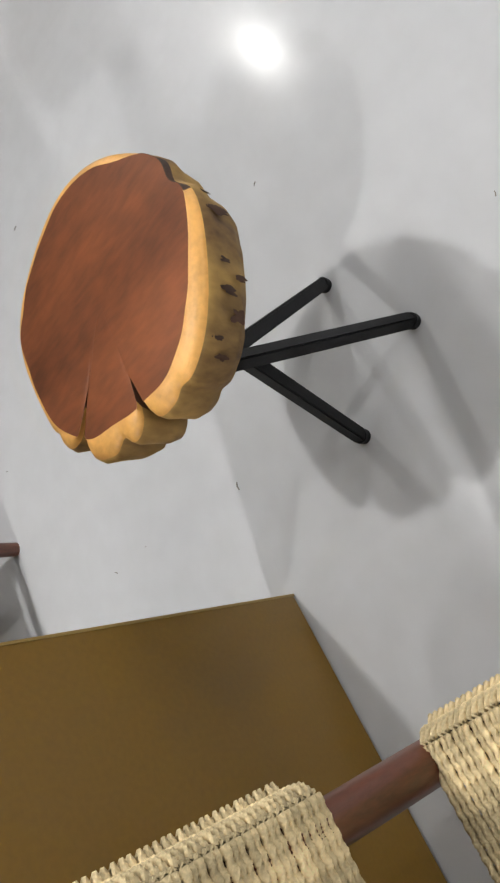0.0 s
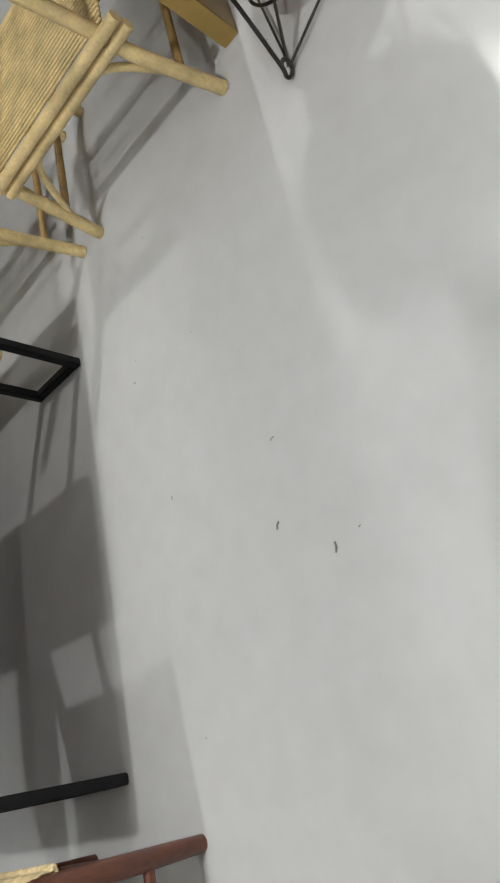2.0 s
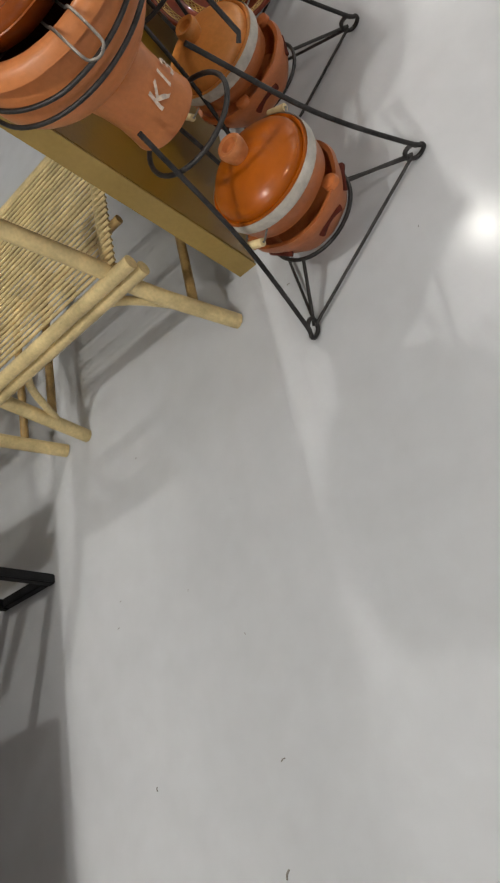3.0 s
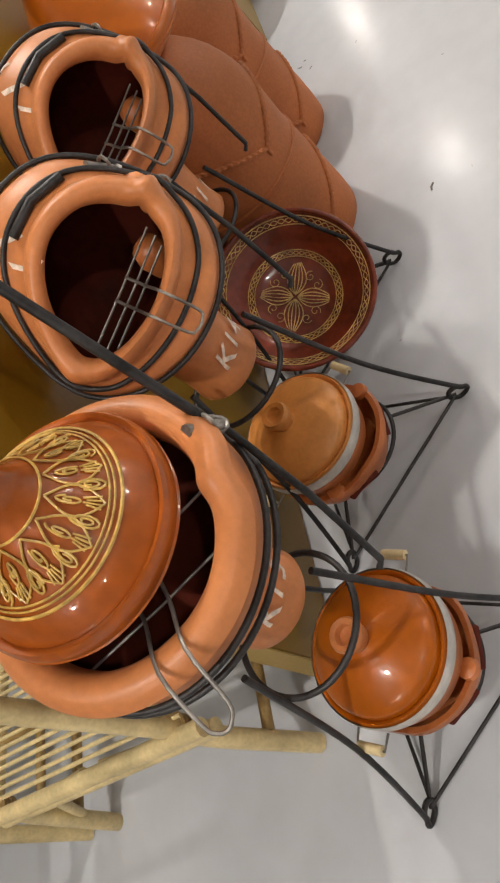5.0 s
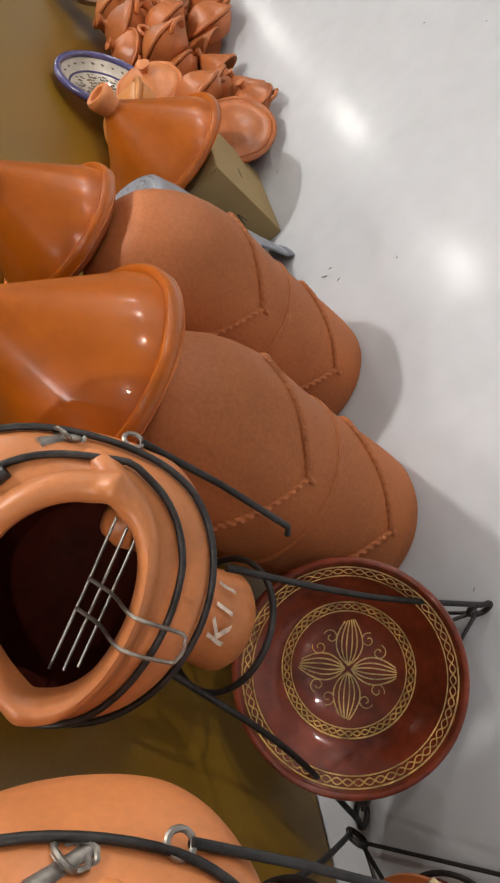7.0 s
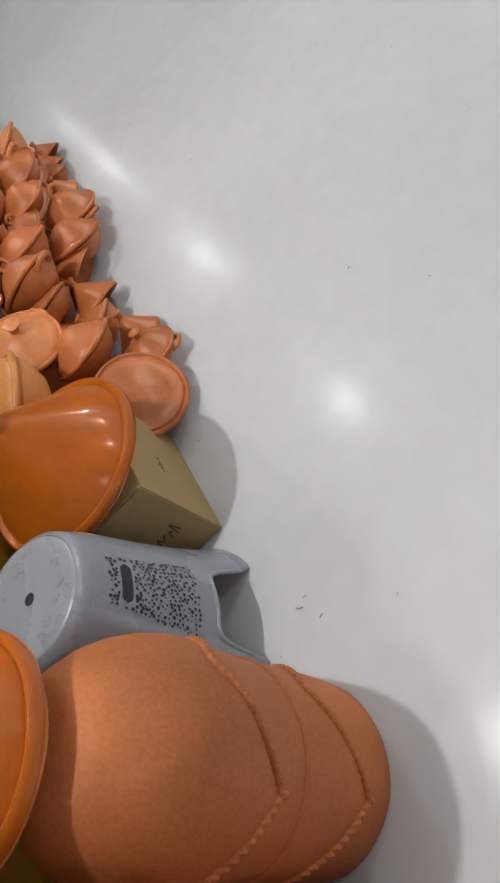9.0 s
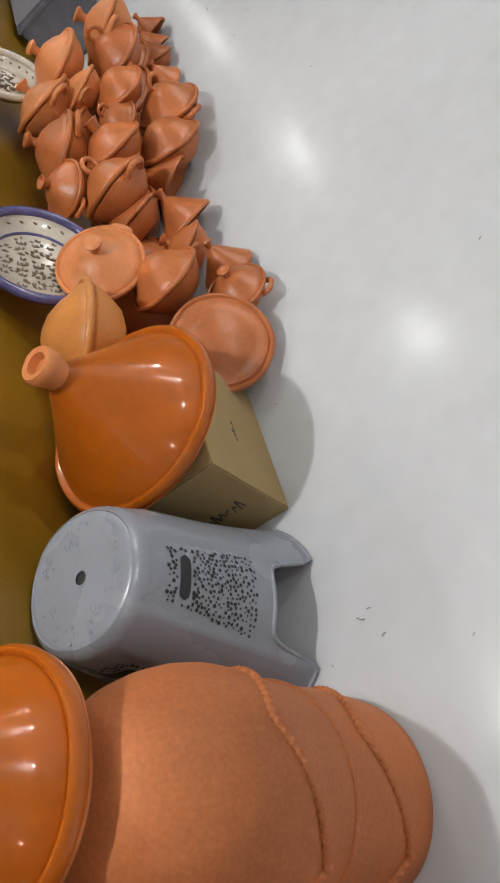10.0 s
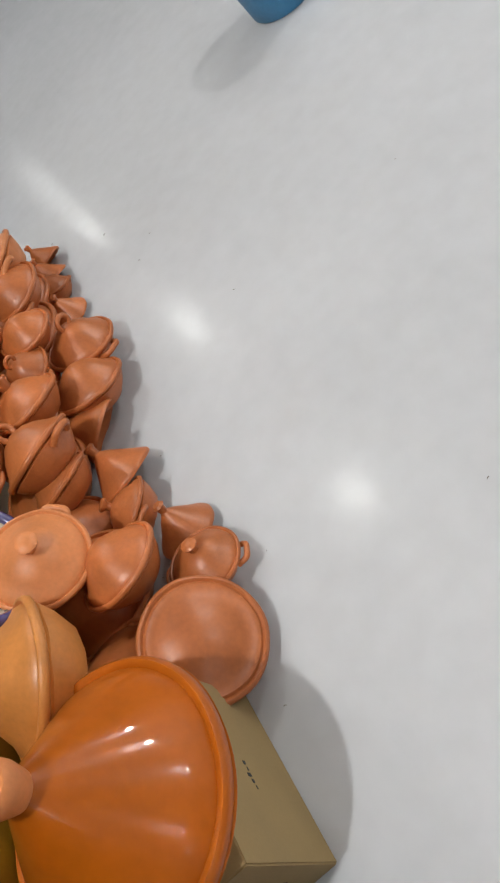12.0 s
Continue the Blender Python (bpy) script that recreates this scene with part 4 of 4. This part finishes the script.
# ---- cardboard box with the large tagine ----
def carton(m, w, d, h):
    root = thing("cardboard_box", m, "closed brown cardboard box with black print", "box")
    bm = bmesh.new()
    box(bm, 0, w, 0, d, 0, h, 0.003)
    body = part("body", bm, CARD, root)
    for y0, y1 in ((-0.001, d / 2 - 0.0015), (d / 2 + 0.0015, d + 0.001)):
        bm = bmesh.new()
        box(bm, 0.001, w - 0.001, y0, y1, h + 0.0005, h + 0.0035, 0.001)
        part("flap", bm, CARD, root)
    bm = bmesh.new()
    rnd = random.Random(8)
    for i in range(7):
        y = 0.05 + i * 0.017
        tube(curve_points((-0.0008, y, 0.115 + rnd.uniform(-0.012, 0.012)), (-0.0008, y + 0.006, 0.135 + rnd.uniform(-0.01, 0.01)), (-0.0008, y + 0.013, 0.112 + rnd.uniform(-0.012, 0.012)), steps=4), 0.0016, 4, bm)
    part("print_mark", bm, INK, body, "black unreadable print")
    bm = bmesh.new()
    for i in range(5):
        box(bm, 0.13 + 0.012 * i, 0.137 + 0.012 * i, -0.0012, -0.0002, 0.15, 0.152 + 0.004 * (i % 3))
    part("print_symbol", bm, INK, body, "faint handling marks", smooth=False)


carton(pose(5.052, 0.610, 0, 0, 0, 2), 0.36, 0.27, 0.295)
tagine(pose(5.238, 0.750, 0.300, 0, 0, 0), 0.224, 0.305, GLAZE, CLAY_PALE, "large glossy orange glazed tagine on a cardboard box", None, 0.034)
tagine(pose(4.022, 0.706, 0.655, 0, 0, 0), 0.200, 0.31, GLAZE, CLAY_PALE, "large glossy orange tagine standing on a clay jar", CLAY, 0.036)
tagine(pose(4.500, 0.784, 0.655, 0, 0, 0), 0.164, 0.29, GLAZE, CLAY_PALE, "large glossy orange tagine standing on a tall jar", CLAY, 0.036)


# ---- heap of clay pots ----
def casserole(name, r, dome, mat, knob="stud", ears=True, seed=0.0):
    """A clay cooking pot with a domed lid, a stud or loop knob and two ears."""
    root = thing(name, Matrix(), "unglazed terracotta cooking pot with domed lid, in a heap", "clay pot", "heap of clay pots")
    part("bowl", lathe([(0.005, -r * 0.62), (r * 0.45, -r * 0.62), (r * 0.62, -r * 0.55), (r * 0.86, -r * 0.28), (r * 1.0, -0.004), (r * 0.97, 0.0), (r * 0.90, -0.004), (r * 0.6, -r * 0.42), (0.005, -r * 0.5)], 48, 0.025, seed), mat, root)
    lid = part("lid", lathe([(r * 0.90, 0.002), (r * 1.04, 0.001), (r * 1.09, 0.004), (r * 1.10, 0.010), (r * 1.075, 0.015), (r * 1.03, 0.016), (r * 0.985, 0.012), (r * 0.94, 0.012 + dome * r * 0.12), (r * 0.82, dome * r * 0.38), (r * 0.62, dome * r * 0.66), (r * 0.36, dome * r * 0.90), (r * 0.12, dome * r), (0.005, dome * r * 1.01)], 56, 0.018, seed + 2), mat, root)
    top = dome * r
    if knob == "stud":
        part("knob", lathe([(0.013, top - 0.004), (0.012, top + 0.012), (0.021, top + 0.02), (0.023, top + 0.027), (0.016, top + 0.032), (0.004, top + 0.033)], 20, 0.05, seed), mat, lid)
    elif knob == "loop":
        part("knob", tube([(0.0, 0.022 * math.cos(a), top + 0.012 + 0.022 * math.sin(a)) for a in (i * math.pi / 8 for i in range(16))], 0.0075, 8, closed=True), mat, lid)
    elif knob == "cup":
        part("knob", lathe([(0.016, top - 0.008), (0.018, top + 0.012), (0.026, top + 0.03), (0.022, top + 0.032), (0.012, top + 0.016), (0.004, top + 0.012)], 24, 0.05, seed), mat, lid)
    if ears:
        for a in (0.0, math.pi):
            c, s = math.cos(a), math.sin(a)
            pts = curve_points((c * r * 0.90, -0.032, -r * 0.16), (c * r * 1.18, -0.022, -r * 0.08), (c * r * 1.22, 0.0, -r * 0.06), (c * r * 1.18, 0.022, -r * 0.08), (c * r * 0.90, 0.032, -r * 0.16), steps=4)
            part("ear", tube(pts, 0.0085, 8), mat, root)
    return root


def cone_lid(r, h, mat, seed):
    root = thing("cone_lid", Matrix(), "unglazed terracotta conical lid lying in a heap", "clay lid", "heap of clay pots")
    body = part("cone", lathe([(r * 0.93, 0.004), (r, 0.0), (r * 1.02, 0.008), (r * 0.98, 0.014), (r * 0.70, h * 0.38), (r * 0.36, h * 0.74), (r * 0.16, h * 0.92), (0.005, h), (0.005, h - 0.006), (r * 0.3, h * 0.70), (r * 0.66, h * 0.36), (r * 0.93, 0.004)], 56, 0.02, seed), mat, root)
    part("knob", lathe([(0.012, h * 0.95), (0.014, h + 0.012), (0.020, h + 0.02), (0.014, h + 0.028), (0.004, h + 0.028)], 16, 0.05, seed), mat, body)
    return root


KINDS = {
    "pot": casserole("clay_pot", 0.1, 0.70, CLAY, "stud", True, 1.0),
    "loop": casserole("clay_pot", 0.1, 0.80, CLAY, "loop", True, 2.0),
    "cup": casserole("clay_pot", 0.1, 0.74, CLAY, "cup", True, 3.0),
    "pale": casserole("clay_pot", 0.1, 0.60, CLAY_PALE, "stud", True, 4.0),
    "ochre": casserole("clay_pot", 0.1, 0.72, OCHRE, "none", False, 8.0),
    "plain": casserole("clay_pot", 0.1, 0.80, CLAY, "none", False, 5.0),
    "low": casserole("clay_pot", 0.1, 0.36, CLAY, "none", False, 7.0),
    "cone": cone_lid(0.1, 0.115, CLAY, 6.0),
}
HEAP = [
    # kind, x, y, z, radius, tilt about x, tilt about y, turn
    ("ochre", 5.54, 0.84, 0.35, 0.142, -34, 4, 30), ("pale", 5.81, 0.78, 0.31, 0.112, 28, -14, -40), ("plain", 5.73, 0.66, 0.20, 0.102, -4, 20, 0),
    ("low", 5.50, 0.60, 0.12, 0.125, 34, -24, 0), ("pot", 5.68, 0.53, 0.075, 0.082, 10, 6, 70), ("cone", 5.82, 0.55, 0.03, 0.081, 2, 18, 0),
    ("pot", 5.96, 0.64, 0.07, 0.086, -28, 24, 20), ("cone", 6.09, 0.62, 0.05, 0.095, -8, 34, 0), ("plain", 6.11, 0.74, 0.17, 0.092, -10, 30, 0),
    ("loop", 6.16, 0.72, 0.25, 0.112, -12, 36, 60), ("cup", 6.22, 0.85, 0.32, 0.086, -16, -12, 10), ("cone", 6.29, 0.62, 0.06, 0.095, -32, 36, 0),
    ("plain", 6.43, 0.58, 0.10, 0.111, 8, 18, 0), ("loop", 6.62, 0.54, 0.10, 0.108, 12, 6, 40), ("cup", 6.36, 0.70, 0.25, 0.103, 0, 20, -20),
    ("pot", 6.41, 0.84, 0.33, 0.117, -26, 4, 80), ("loop", 6.54, 0.68, 0.22, 0.076, -2, -10, 30), ("plain", 6.64, 0.62, 0.25, 0.084, 4, 2, 0),
    # pots at x 6.86 and 7.08: paler clay paints the light on them
    ("pale", 6.71, 0.74, 0.30, 0.084, -18, 18, 10), ("pale", 6.70, 0.87, 0.35, 0.114, -6, 24, 50), ("pale", 6.86, 0.78, 0.36, 0.117, -14, 4, -30),
    ("pot", 6.60, 0.82, 0.26, 0.080, -22, 26, 0), ("loop", 6.94, 0.62, 0.22, 0.108, -4, -2, 0), ("pale", 7.08, 0.62, 0.25, 0.127, -24, 14, 20),
    ("cone", 7.18, 0.55, 0.03, 0.073, -2, 26, 0), ("plain", 7.08, 0.56, 0.05, 0.076, 8, 22, 0), ("cone", 6.92, 0.55, 0.03, 0.069, 4, 0, 0), ("cone", 7.30, 0.53, 0.03, 0.071, -12, 30, 0),
    ("plain", 5.52, 0.80, 0.10, 0.150, 0, 0, 0), ("plain", 5.80, 0.80, 0.10, 0.150, 0, 0, 30), ("plain", 6.02, 0.82, 0.08, 0.120, 16, 0, 0), ("pot", 6.24, 0.82, 0.10, 0.140, 0, 4, 0),
    ("plain", 6.42, 0.80, 0.11, 0.140, 4, 0, 0), ("pot", 6.64, 0.80, 0.10, 0.150, 0, 0, 40), ("plain", 6.86, 0.72, 0.11, 0.150, 0, 0, 0), ("pot", 7.08, 0.68, 0.09, 0.130, 0, 0, 0),
    ("plain", 7.06, 0.88, 0.12, 0.150, 0, 0, 0),
]
for kind, x, y, z, r, ax, ay, turn in HEAP:
    made = copy_thing(KINDS[kind], Matrix())
    made.matrix_basis = pose(x, y, z, ax, ay) @ pose(0, 0, 0, 0, 0, turn) @ Matrix.Scale(r / 0.1, 4)
for ob in KINDS.values():
    for o in (*ob.children_recursive, ob):
        bpy.data.objects.remove(o)


# ---- glazed oval dishes against the partition ----
def oval_dish(m, r, oval, rim, motif, label):
    root = thing("glazed_dish", m, label, "dish", "round glazed dishes")
    part("body", lathe([(0.004, 0.0), (r * 0.6, 0.0), (r * 0.72, 0.008), (r * 0.95, 0.045), (r * 1.0, 0.05), (r * 0.97, 0.055), (r * 0.93, 0.05), (r * 0.70, 0.014), (0.004, 0.010)], 64, 0.01, 3, oval=oval), CREAM, root)
    part("rim", tube(ring_points(r * 0.985, 0.053, 64, oval=oval), 0.0135, 8, closed=True), rim, root, "violet-blue glazed rim")
    part("well_line", tube(ring_points(r * 0.71, 0.0155, 64, oval=oval), 0.0042, 6, closed=True), rim, root)
    bm, rnd = bmesh.new(), random.Random(5)
    for i in range(-2, 3):
        for j in range(-2, 3):
            if (i / 2.6) ** 2 + (j / 2.6) ** 2 > 1:
                continue
            for k in range(14):
                a = rnd.uniform(0, 6.28)
                c = (i * r * 0.24 + 0.011 * math.cos(a), (j * r * 0.24 + 0.011 * math.sin(a)) * oval, 0.0118)
                tube([c, (c[0] + 0.010 * math.cos(a * 2), c[1] + 0.010 * math.sin(a * 2), 0.0118)], 0.0032, 4, bm)
    for k in range(48):
        a = 2 * math.pi * k / 48
        q = r * (0.83 + 0.03 * (k % 2))
        tube([(q * math.cos(a), q * math.sin(a) * oval, 0.034), ((q + 0.004) * math.cos(a + 0.07), (q + 0.004) * math.sin(a + 0.07) * oval, 0.036)], 0.0034, 4, bm)
    tagged(part("painted_motif", bm, motif, root, "brown painted sprigs"), kind="stuff")
    return root


oval_dish(Matrix.Translation((5.85, 0.925, 0.40)) @ mouth_frame((-0.05, -0.86, 0.50)), 0.172, 1.0, BLUE, OLIVE, "cream round dish with violet-blue rim leaning on the partition")
oval_dish(Matrix.Translation((6.84, 0.97, 0.44)) @ mouth_frame((-0.05, -0.86, 0.50)), 0.14, 1.0, CREAM, OLIVE, "cream round dish with brown sprigs leaning on the partition")


# ---- grey crate and blue basket at the far end ----
def crate(m):
    root = thing("plastic_crate", m, "dark slate grey plastic crate behind the clay pots", "crate")
    bm = bmesh.new()
    box(bm, 0, 0.60, 0, 0.34, 0, 0.28, 0.012)
    body = part("body", bm, CRATE, root)
    for z in (0.02, 0.25):
        bm = bmesh.new()
        box(bm, -0.006, 0.606, -0.006, 0.346, z, z + 0.012, 0.002)
        part("rib", bm, CRATE, body)
    bm = bmesh.new()
    for i in range(5):
        box(bm, 0.12 + i * 0.022, 0.134 + i * 0.022, 0.10, 0.118, 0.2802, 0.2812)
    part("print_mark", bm, INK, body, "black unreadable print", smooth=False)


crate(pose(7.72, 0.70, 0, 0, 0, 4))


def basket(m):
    root = thing("blue_basket", m, "blue plastic basket with clutter on the floor", "basket")
    part("tub", lathe([(0.004, 0.0), (0.13, 0.0), (0.14, 0.01), (0.17, 0.22), (0.18, 0.225), (0.18, 0.235), (0.165, 0.235), (0.135, 0.012), (0.004, 0.010)], 48), BLUE_PLASTIC, root)
    part("yellow_packet", lathe([(0.004, 0.10), (0.05, 0.10), (0.06, 0.20), (0.05, 0.28), (0.004, 0.29)], 16, 0.2, 2), SLIP, root, "crumpled yellow packet")


basket(pose(7.47, -0.80, 0))


# ---- specks on the floor ----
rnd = random.Random(21)
bm = bmesh.new()
for x, y, s in [(1.744, 1.078, 0.006), (1.561, 1.115, 0.009), (1.468, 0.981, 0.011), (1.10, 0.62, 0.006), (0.72, 0.80, 0.008), (4.745, 0.535, 0.009), (4.70, 0.50, 0.006), (4.76, 0.51, 0.005), (3.86, 0.33, 0.012)] + [
        (rnd.uniform(0.3, 7.5), rnd.uniform(-0.6, 1.6), rnd.uniform(0.002, 0.005)) for _ in range(90)]:
    a = rnd.uniform(0, 6.28)
    tube([(x - s * math.cos(a), y - s * math.sin(a), 0.0008), (x, y, 0.0016), (x + s * math.cos(a + 0.5), y + s * math.sin(a + 0.5), 0.0008)], s * 0.22, 4, bm)
tagged(part("floor_specks", bm, DUST), "small dark flakes of dirt on the floor", "dirt", kind="stuff")
